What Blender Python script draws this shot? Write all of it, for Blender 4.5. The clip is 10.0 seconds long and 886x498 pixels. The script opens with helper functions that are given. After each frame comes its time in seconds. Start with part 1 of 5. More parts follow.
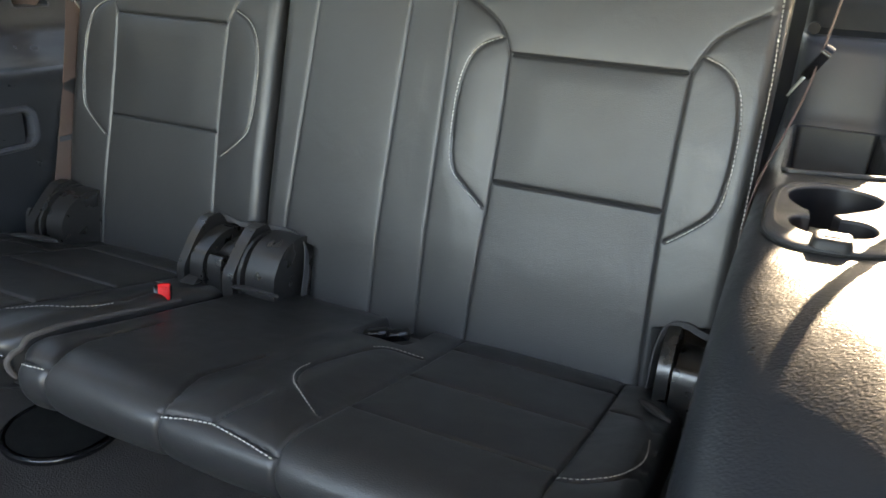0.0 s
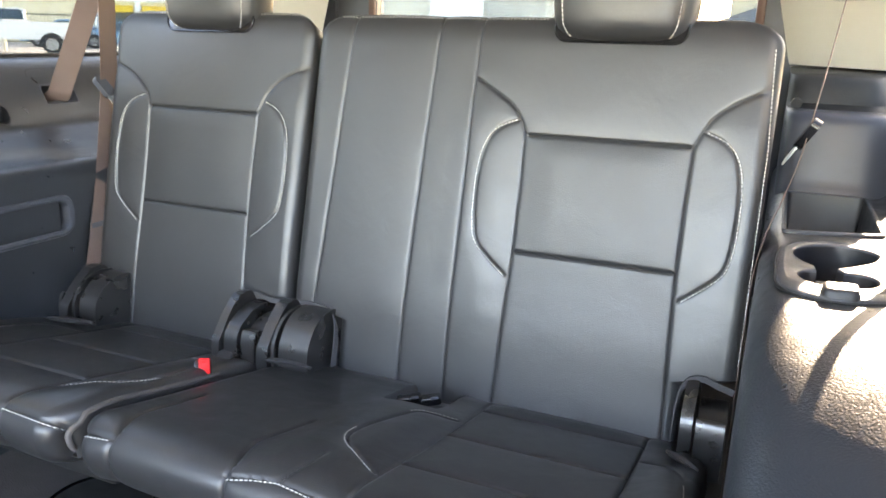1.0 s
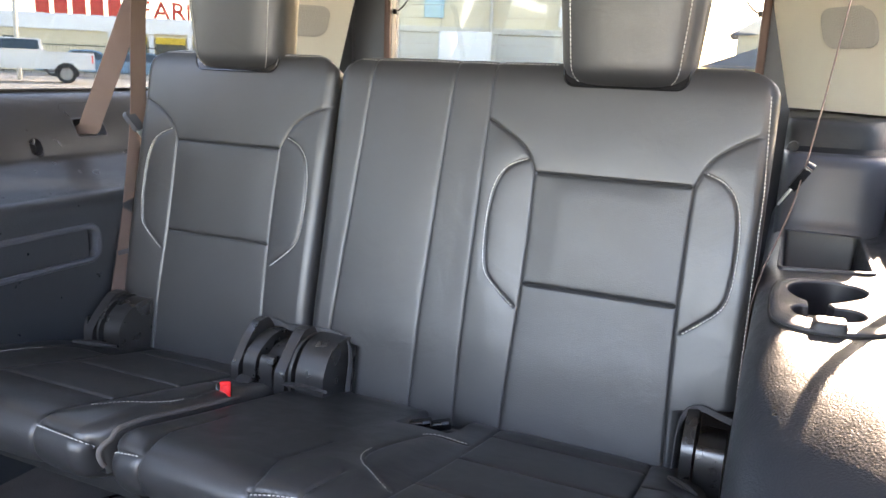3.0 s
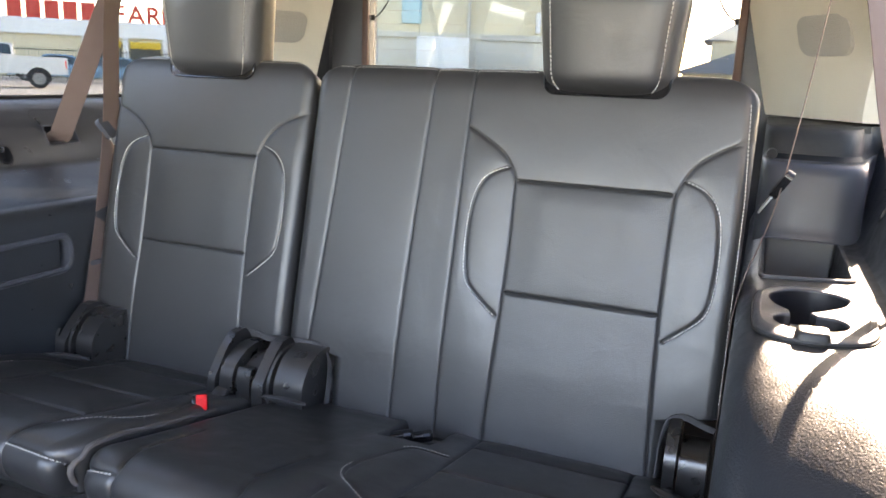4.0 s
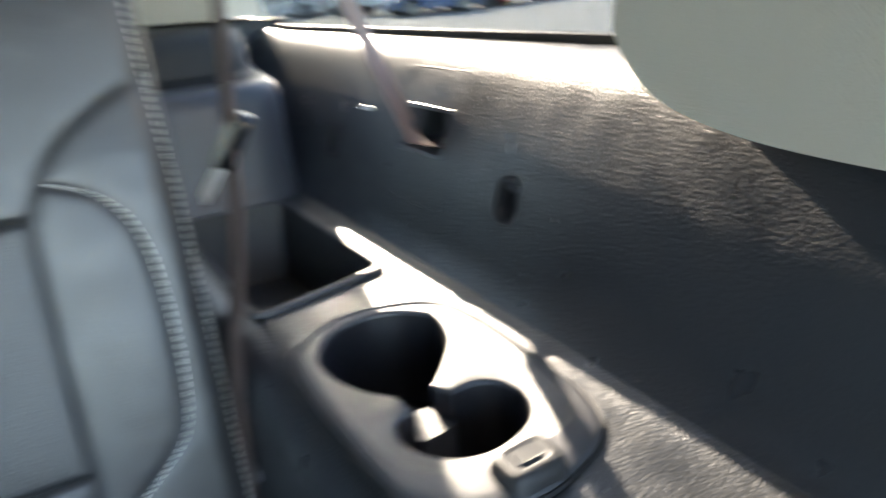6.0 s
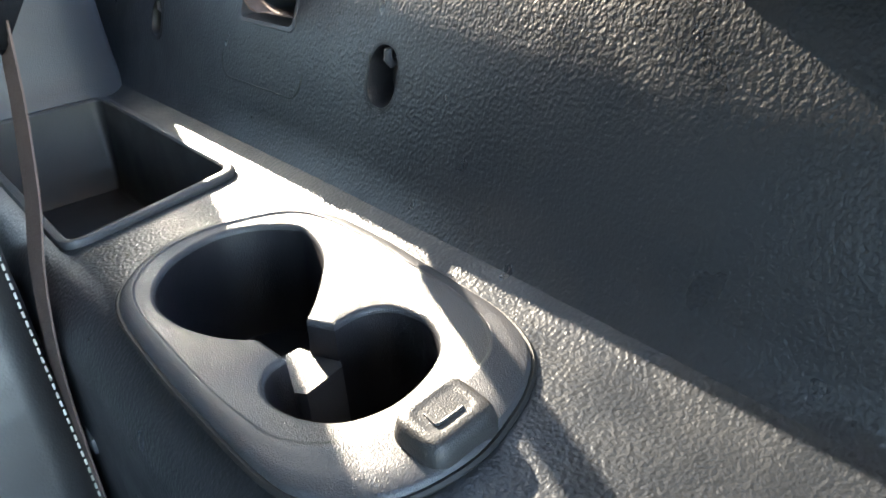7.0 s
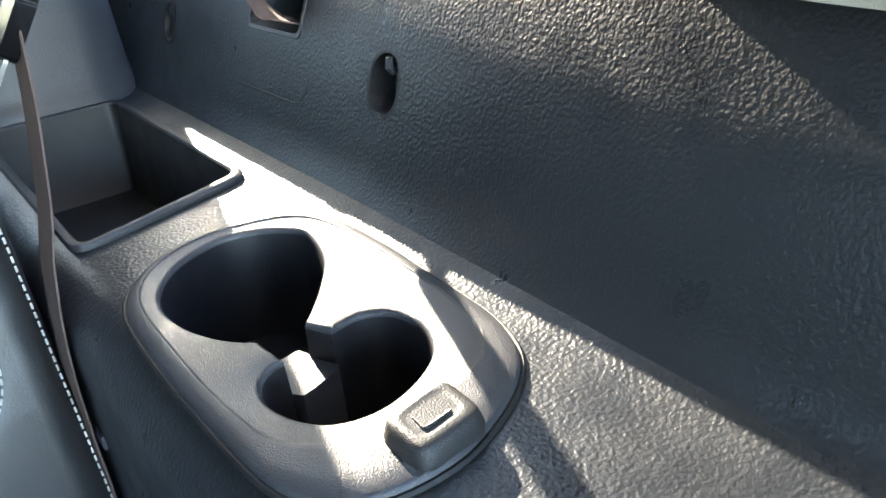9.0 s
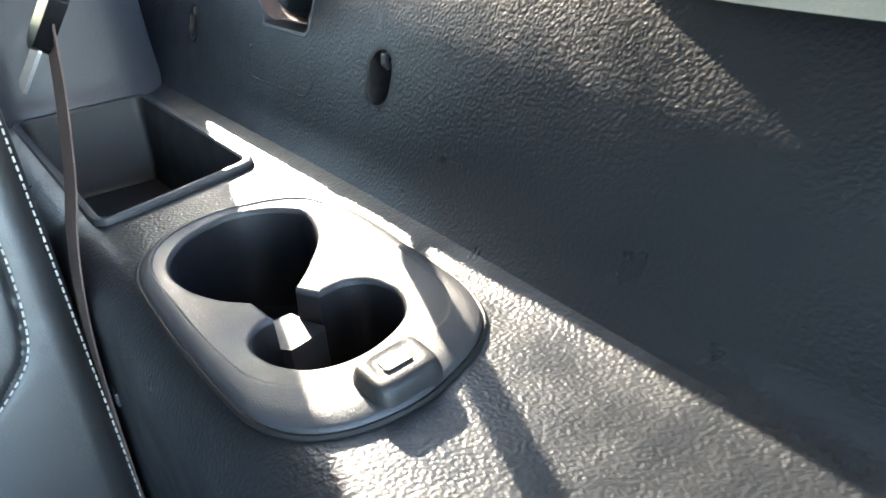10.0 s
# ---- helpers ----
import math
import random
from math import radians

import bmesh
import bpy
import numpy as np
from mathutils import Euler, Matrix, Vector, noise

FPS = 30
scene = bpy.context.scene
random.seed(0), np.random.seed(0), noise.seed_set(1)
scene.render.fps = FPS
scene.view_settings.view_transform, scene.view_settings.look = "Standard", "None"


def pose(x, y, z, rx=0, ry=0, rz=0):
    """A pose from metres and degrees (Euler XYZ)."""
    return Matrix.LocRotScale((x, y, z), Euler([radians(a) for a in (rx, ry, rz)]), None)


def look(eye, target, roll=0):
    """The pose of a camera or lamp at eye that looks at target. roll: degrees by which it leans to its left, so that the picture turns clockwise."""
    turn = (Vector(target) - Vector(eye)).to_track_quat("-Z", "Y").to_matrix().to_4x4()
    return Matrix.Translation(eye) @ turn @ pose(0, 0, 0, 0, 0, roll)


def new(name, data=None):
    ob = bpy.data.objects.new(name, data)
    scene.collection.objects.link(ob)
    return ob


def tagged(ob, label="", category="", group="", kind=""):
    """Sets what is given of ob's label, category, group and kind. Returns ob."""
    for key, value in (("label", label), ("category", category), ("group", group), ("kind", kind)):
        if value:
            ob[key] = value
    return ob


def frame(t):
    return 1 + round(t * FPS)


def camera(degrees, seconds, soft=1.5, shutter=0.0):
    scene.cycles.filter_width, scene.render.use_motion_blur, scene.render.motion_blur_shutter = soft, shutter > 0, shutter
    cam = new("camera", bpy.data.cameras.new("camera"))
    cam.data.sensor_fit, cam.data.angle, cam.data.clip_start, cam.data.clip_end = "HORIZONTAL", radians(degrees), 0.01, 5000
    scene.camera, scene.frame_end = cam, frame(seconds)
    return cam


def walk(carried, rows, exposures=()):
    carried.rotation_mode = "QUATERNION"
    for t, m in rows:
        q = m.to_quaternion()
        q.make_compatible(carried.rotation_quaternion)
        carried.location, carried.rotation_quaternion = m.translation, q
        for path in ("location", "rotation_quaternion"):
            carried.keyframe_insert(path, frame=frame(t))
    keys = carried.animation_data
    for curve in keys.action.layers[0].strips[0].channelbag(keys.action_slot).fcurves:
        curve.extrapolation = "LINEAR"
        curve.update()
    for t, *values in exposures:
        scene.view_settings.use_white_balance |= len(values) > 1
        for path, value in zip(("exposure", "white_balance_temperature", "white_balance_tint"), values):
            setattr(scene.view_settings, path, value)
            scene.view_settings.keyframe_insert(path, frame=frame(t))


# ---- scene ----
cam = camera(60.0, 10.0, soft=1.6, shutter=0.5)
EXPOSURES = [(0.0, 3.95, 8300, 17), (0.5, 4.6, 8300, 20), (1.0, 4.95, 8100, 22), (1.5, 4.9, 8000, 22), (2.0, 4.85, 7900, 22), (3.5, 4.4, 7700, 28), (4.5, 4.3, 7400, 22), (5.0, 3.85, 6700, 18), (5.5, 3.75, 6700, 14),
             (6.0, 3.8, 6600, 15), (7.3, 4.45, 6500, 12), (10.0, 4.45, 6400, 12)]
PATH = [
    (0, (0.682, 0.009, 1.062), (-0.09, 1.702, 0.327), 3.0),
    (0.5, (0.626, -0.013, 1.032), (-0.093, 1.726, 0.356), 4.1),
    (1, (0.649, -0.095, 1.072), (-0.113, 1.673, 0.531), 1.5),
    (1.5, (0.662, -0.138, 1.081), (-0.121, 1.625, 0.551), 2.0),
    (2, (0.673, -0.162, 1.094), (-0.115, 1.608, 0.6), 1.9),
    (3.5, (0.656, -0.156, 1.085), (-0.119, 1.63, 0.628), 2.5),
    (4, (0.653, -0.144, 1.091), (-0.083, 1.662, 0.645), 2.3),
    (4.5, (0.631, -0.062, 1.104), (-0.067, 1.764, 0.683), 2.0),
    (5, (0.553, 0.119, 1.073), (0.086, 2.018, 0.656), 0.8),
    (5.2, (0.526, 0.203, 1.065), (0.279, 2.137, 0.619), 0.0),
    (5.3, (0.491, 0.248, 1.053), (0.425, 2.195, 0.601), -0.2),
    (5.4, (0.511, 0.294, 1.057), (0.511, 2.235, 0.573), -1.4),
    (5.5, (0.515, 0.337, 1.053), (0.636, 2.271, 0.556), -1.7),
    (5.7, (0.516, 0.408, 1.058), (0.934, 2.299, 0.557), -3.4),
    (5.8, (0.526, 0.452, 1.054), (1.086, 2.294, 0.513), -4.3),
    (6, (0.544, 0.531, 1.053), (1.423, 2.201, 0.391), -4.8),
    (6.2, (0.582, 0.599, 1.023), (1.691, 2.093, 0.29), -4.0),
    (7.3, (0.594, 0.628, 1.011), (1.66, 2.024, 0.055), -5.0),
    (7.5, (0.592, 0.626, 1.011), (1.654, 2.028, 0.059), -4.8),
    (8, (0.588, 0.624, 1.01), (1.636, 2.04, 0.062), -4.9),
    (8.5, (0.59, 0.625, 1.01), (1.637, 2.042, 0.064), -5.2),
    (9, (0.599, 0.615, 1.019), (1.643, 2.039, 0.08), -5.3),
    (9.5, (0.588, 0.602, 1.01), (1.616, 2.049, 0.088), -4.9),
    (10, (0.593, 0.561, 1.02), (1.588, 2.036, 0.106), -5.0),
]
walk(cam, [(t, look(eye, target, roll)) for t, eye, target, roll in PATH], EXPOSURES)

# ---- light ----
SUN_WAY = Vector((-0.468, -2.32, -1.0)).normalized()
world = bpy.data.worlds.new("sky")
scene.world = world
world.use_nodes = True
wn = world.node_tree
sky = wn.nodes.new("ShaderNodeTexSky")
sky.sky_type = "NISHITA"
sky.sun_disc = False
sky.sun_elevation = math.asin(-SUN_WAY.z)
sky.sun_rotation = math.atan2(-SUN_WAY.x, -SUN_WAY.y)
bg = wn.nodes["Background"]
bg.inputs["Strength"].default_value = 0.15
wn.links.new(sky.outputs[0], bg.inputs[0])
sun = new("sun", bpy.data.lights.new("sun", "SUN"))
sun.data.energy, sun.data.angle, sun.data.color = 2.0, radians(0.5), (1.0, 0.89, 0.70)
sun.matrix_world = look((0, 0, 0), SUN_WAY)
scene.view_settings.exposure = 0.0


# ---- materials ----
def material(name, color, rough=0.5, metal=0.0, grain=0.0, scale=300.0, vary=0.15, blotch=6.0, spec=0.5, kind="noise", coat=0.0, wear=0.07, crease=0.0):
    """A plain surface with colour blotches, roughness wear and fine relief, in object space."""
    m = bpy.data.materials.new(name)
    m.use_nodes = True
    nt = m.node_tree
    b = nt.nodes["Principled BSDF"]
    b.inputs["Metallic"].default_value = metal
    b.inputs["Specular IOR Level"].default_value = spec
    b.inputs["Coat Weight"].default_value = coat
    co = nt.nodes.new("ShaderNodeTexCoord").outputs["Object"]
    big = nt.nodes.new("ShaderNodeTexNoise")
    big.inputs["Scale"].default_value, big.inputs["Detail"].default_value = blotch, 5
    nt.links.new(co, big.inputs["Vector"])
    ramp = nt.nodes.new("ShaderNodeMixRGB")
    ramp.inputs[1].default_value = (*[c * (1 - vary) for c in color], 1)
    ramp.inputs[2].default_value = (*[min(1, c * (1 + vary)) for c in color], 1)
    nt.links.new(big.outputs[0], ramp.inputs[0])
    nt.links.new(ramp.outputs[0], b.inputs["Base Color"])
    mr = nt.nodes.new("ShaderNodeMapRange")
    mr.inputs["From Min"].default_value, mr.inputs["From Max"].default_value = 0.3, 0.7
    mr.inputs["To Min"].default_value, mr.inputs["To Max"].default_value = max(0.02, rough - wear), min(1, rough + wear)
    fine = nt.nodes.new("ShaderNodeTexNoise")
    fine.inputs["Scale"].default_value, fine.inputs["Detail"].default_value = blotch * 5, 4
    nt.links.new(co, fine.inputs["Vector"])
    nt.links.new(fine.outputs[0], mr.inputs["Value"])
    nt.links.new(mr.outputs[0], b.inputs["Roughness"])
    if grain:
        if kind == "noise":
            g = nt.nodes.new("ShaderNodeTexNoise")
            g.inputs["Detail"].default_value = 1.5
        else:
            g = nt.nodes.new("ShaderNodeTexVoronoi")
            g.feature = "F1" if kind == "dots" else "SMOOTH_F1"
        g.inputs["Scale"].default_value = scale
        nt.links.new(co, g.inputs["Vector"])
        bump = nt.nodes.new("ShaderNodeBump")
        bump.inputs["Distance"].default_value = grain
        bump.inputs["Strength"].default_value = 1.0
        nt.links.new(g.outputs[0], bump.inputs["Height"])
        nt.links.new(bump.outputs[0], b.inputs["Normal"])
        if crease:
            # soft folds and dents under the fine grain
            folds = nt.nodes.new("ShaderNodeTexNoise")
            folds.inputs["Scale"].default_value, folds.inputs["Detail"].default_value, folds.inputs["Distortion"].default_value = 13.0, 4, 0.6
            nt.links.new(co, folds.inputs["Vector"])
            dent = nt.nodes.new("ShaderNodeBump")
            dent.inputs["Distance"].default_value, dent.inputs["Strength"].default_value = crease, 1.0
            nt.links.new(folds.outputs[0], dent.inputs["Height"])
            nt.links.new(dent.outputs[0], bump.inputs["Normal"])
    return m


LEATHER = material("black_leather", (0.0285, 0.0282, 0.0290), 0.38, grain=0.00012, scale=650, kind="pebble", spec=0.72, vary=0.12, wear=0.035, crease=0.0018)
INSERT = material("perforated_leather", (0.0290, 0.0288, 0.0294), 0.41, grain=0.00022, scale=560, kind="dots", spec=0.7, vary=0.12, wear=0.03, crease=0.0014)
THREAD = material("pale_thread", (0.62, 0.60, 0.55), 0.8)
CLOTH = material("grey_cloth", (0.06, 0.058, 0.06), 0.9, grain=0.0006, scale=900)
CLOTH_WELT = material("welt_cloth", (0.11, 0.095, 0.088), 0.85, grain=0.0004, scale=900)
PLASTIC = material("black_grained_plastic", (0.020, 0.023, 0.028), 0.34, grain=0.0006, scale=430, spec=0.65)
SMOOTH_PLASTIC = material("smooth_dark_plastic", (0.060, 0.064, 0.076), 0.36, grain=0.0002, scale=900, kind="pebble")
GLOSS = material("gloss_black", (0.008, 0.008, 0.009), 0.12)
BEIGE = material("light_trim_cloth", (0.64, 0.59, 0.49), 0.85, grain=0.0006, scale=700, vary=0.05)
HEADLINER = material("headliner_cloth", (0.74, 0.73, 0.70), 0.9, grain=0.0005, scale=600, vary=0.05)
WEBBING = material("seat_belt_webbing", (0.140, 0.095, 0.082), 0.75, grain=0.0006, scale=500)
CHROME = material("bright_steel", (0.85, 0.85, 0.85), 0.42, metal=1.0)
RED = material("red_plastic", (0.80, 0.008, 0.008), 0.5, spec=0.3)
CARPET = material("black_carpet", (0.055, 0.048, 0.045), 0.95, grain=0.003, scale=350, vary=0.4)
GRILLE = material("pale_grille", (0.42, 0.39, 0.34), 0.8, grain=0.0015, scale=350, kind="dots", vary=0.1)
BROWN = material("brown_paint", (0.10, 0.045, 0.032), 0.45)
RUBBER = material("black_rubber", (0.015, 0.015, 0.015), 0.6, grain=0.0004, scale=300)

def see_through(name, tint, gloss):
    g = bpy.data.materials.new(name)
    g.use_nodes = True
    gn = g.node_tree
    gn.nodes.remove(gn.nodes["Principled BSDF"])
    clear = gn.nodes.new("ShaderNodeBsdfTransparent")
    clear.inputs[0].default_value = (*tint, 1)
    if not gloss:
        gn.links.new(clear.outputs[0], gn.nodes["Material Output"].inputs[0])
        return g
    shine = gn.nodes.new("ShaderNodeBsdfGlossy")
    shine.inputs["Roughness"].default_value = 0.02
    mixer = gn.nodes.new("ShaderNodeMixShader")
    fres = gn.nodes.new("ShaderNodeFresnel")
    fres.inputs[0].default_value = 1.45
    gn.links.new(fres.outputs[0], mixer.inputs[0])
    gn.links.new(clear.outputs[0], mixer.inputs[1])
    gn.links.new(shine.outputs[0], mixer.inputs[2])
    gn.links.new(mixer.outputs[0], gn.nodes["Material Output"].inputs[0])
    return g


# the cabin side of a pane is tinted and glossy, its other sides are clear
GLASS = [see_through("window_glass", (0.200, 0.217, 0.209), True), see_through("clear_glass", (0.98, 0.98, 0.98), False)]


def glaze(ob, inward):
    """Give the tinted, glossy glass to the faces of a pane that look into the cabin."""
    for p in ob.data.polygons:
        p.material_index = 0 if p.normal.dot(Vector(inward)) > 0.7 else 1
    return ob


# ---- mesh helpers ----
def thing(name, label, category, group="", kind="", at=(0, 0, 0)):
    ob = new(name)
    ob.location = at
    bpy.context.view_layer.update()
    return tagged(ob, label, category, group, kind)


def mesh_object(name, bm, mats, smooth=True, label=""):
    if isinstance(bm, bpy.types.Mesh):
        me = bm
        me.name = name
    else:
        bmesh.ops.recalc_face_normals(bm, faces=bm.faces)
        me = bpy.data.meshes.new(name)
        bm.to_mesh(me)
        bm.free()
    for m in (mats if isinstance(mats, (list, tuple)) else [mats]):
        me.materials.append(m)
    for p in me.polygons:
        p.use_smooth = smooth
    if smooth:
        me.set_sharp_from_angle(angle=radians(42))
    ob = new(name, me)
    if label:
        ob["label"] = label
    return ob


def part(name, bm, mats, parent, label="", smooth=True):
    ob = mesh_object(name, bm, mats, smooth, label)
    ob.parent = parent
    ob.matrix_parent_inverse = parent.matrix_world.inverted()
    return ob


def structure(name, bm, mats, label="", category="", smooth=True):
    return tagged(mesh_object(name, bm, mats, smooth), label, category or name.split("_")[0], kind="structure")


def catmull(points, n=8, closed=False):
    """A smooth curve through the points."""
    p = [np.array(q, float) for q in points]
    out = []
    m = len(p)
    for i in range(m if closed else m - 1):
        a, b, c, d = (p[(i + k) % m] if closed else p[min(max(i + k, 0), m - 1)] for k in (-1, 0, 1, 2))
        for j in range(n):
            t = j / n
            out.append(0.5 * ((2 * b) + (c - a) * t + (2 * a - 5 * b + 4 * c - d) * t * t + (3 * b - a - 3 * c + d) * t ** 3))
    if not closed:
        out.append(p[-1])
    return np.array(out)


def resample(points, step):
    p = np.array(points, float)
    seg = np.linalg.norm(np.diff(p, axis=0), axis=1)
    s = np.concatenate([[0], np.cumsum(seg)])
    n = max(2, int(round(s[-1] / step)) + 1)
    t = np.linspace(0, s[-1], n)
    return np.stack([np.interp(t, s, p[:, k]) for k in range(p.shape[1])], 1), t


def box_bm(size, at=(0, 0, 0), bevel=0.0, segments=2, bm=None, turn=None):
    own = bmesh.new()
    bmesh.ops.create_cube(own, size=1.0)
    bmesh.ops.scale(own, vec=size, verts=own.verts)
    if bevel:
        bmesh.ops.bevel(own, geom=own.edges[:], offset=bevel, segments=segments, profile=0.5, affect="EDGES")
    if turn is not None:
        bmesh.ops.transform(own, matrix=turn, verts=own.verts)
    bmesh.ops.translate(own, vec=at, verts=own.verts)
    if bm is None:
        return own
    return join(bm, own)


def join(bm, other):
    me = bpy.data.meshes.new("tmp")
    other.to_mesh(me)
    other.free()
    bm.from_mesh(me)
    bpy.data.meshes.remove(me)
    return bm


def loft(rings, closed_ring=True, caps=True):
    """A skin over rings of equal length."""
    bm = bmesh.new()
    rows = [[bm.verts.new(p) for p in ring] for ring in rings]
    n = len(rows[0])
    for a, b in zip(rows, rows[1:]):
        for i in range(n if closed_ring else n - 1):
            j = (i + 1) % n
            bm.faces.new((a[i], a[j], b[j], b[i]))
    if caps and closed_ring:
        bm.faces.new(rows[0])
        bm.faces.new(rows[-1])
    return bm


def prism(outline, axis, lo, hi, bevel=0.0, segments=2):
    """A flat outline pushed along an axis: 'x' takes (y, z), 'y' takes (x, z), 'z' takes (x, y)."""
    def place(p, d):
        return {"x": (d, p[0], p[1]), "y": (p[0], d, p[1]), "z": (p[0], p[1], d)}[axis]
    bm = loft([[place(p, lo) for p in outline], [place(p, hi) for p in outline]])
    if bevel:
        sharp = [e for e in bm.edges if len(e.link_faces) == 2 and e.calc_face_angle(0) > 0.6]
        bmesh.ops.bevel(bm, geom=sharp, offset=bevel, segments=segments, profile=0.5, affect="EDGES")
    return bm


def rounded(x0, x1, y0, y1, r, n=6):
    out = []
    for cx, cy, a in ((x1 - r, y1 - r, 0), (x0 + r, y1 - r, 90), (x0 + r, y0 + r, 180), (x1 - r, y0 + r, 270)):
        for k in range(n + 1):
            b = radians(a + 90 * k / n)
            out.append((cx + r * math.cos(b), cy + r * math.sin(b)))
    return out


def tube(points, radius, sides=8):
    p = np.array(points, float)
    rings = []
    for i in range(len(p)):
        d = Vector(p[min(i + 1, len(p) - 1)] - p[max(i - 1, 0)]).normalized()
        a = d.orthogonal().normalized()
        if rings:
            a = (prev - d * prev.dot(d)).normalized()
        prev = a
        b = d.cross(a)
        rings.append([tuple(Vector(p[i]) + radius * (math.cos(2 * math.pi * k / sides) * a + math.sin(2 * math.pi * k / sides) * b)) for k in range(sides)])
    return loft(rings)


def ribbon(points, widths_dir, width, thick):
    """A strap along points; widths_dir: the direction of its width at each point."""
    rings = []
    p = np.array(points, float)
    row = [(-1 + k / 10, 1.0 if k % 2 else 0.55) for k in range(21)]
    across = [(s, -h) for s, h in row] + [(s, h) for s, h in row[::-1]]
    for i in range(len(p)):
        d = Vector(p[min(i + 1, len(p) - 1)] - p[max(i - 1, 0)]).normalized()
        w = Vector(widths_dir[i] if not np.isscalar(widths_dir[0]) else widths_dir)
        w = (w - d * w.dot(d)).normalized()
        n = d.cross(w)
        c = Vector(p[i])
        ring = []
        for s, t in across:
            ring.append(tuple(c + w * (s * width / 2) + n * (t * thick / 2)))
        rings.append(ring)
    return loft(rings)


def cut(ob, cutters):
    """Subtract the cutters' meshes from ob, and take the cutters away."""
    for c in cutters:
        mod = ob.modifiers.new("cut", "BOOLEAN")
        mod.object, mod.operation, mod.solver = c, "DIFFERENCE", "EXACT"
    bpy.context.view_layer.update()
    me = bpy.data.meshes.new_from_object(ob.evaluated_get(bpy.context.evaluated_depsgraph_get()))
    ob.modifiers.clear()
    ob.data = me
    me.set_sharp_from_angle(angle=radians(30))
    for c in cutters:
        bpy.data.objects.remove(c)
    return ob


def cutter(bm):
    return mesh_object("cutter", bm, PLASTIC)


def near(px, pw, line):
    """The distance of grid points from a polyline in the (x, w) plane."""
    best = np.full(px.shape, 9.0)
    q = np.array(line, float)
    for a, b in zip(q, q[1:]):
        d = b - a
        L = d @ d
        t = np.clip(((px - a[0]) * d[0] + (pw - a[1]) * d[1]) / L, 0, 1) if L else 0
        best = np.minimum(best, np.hypot(px - a[0] - t * d[0], pw - a[1] - t * d[1]))
    return best


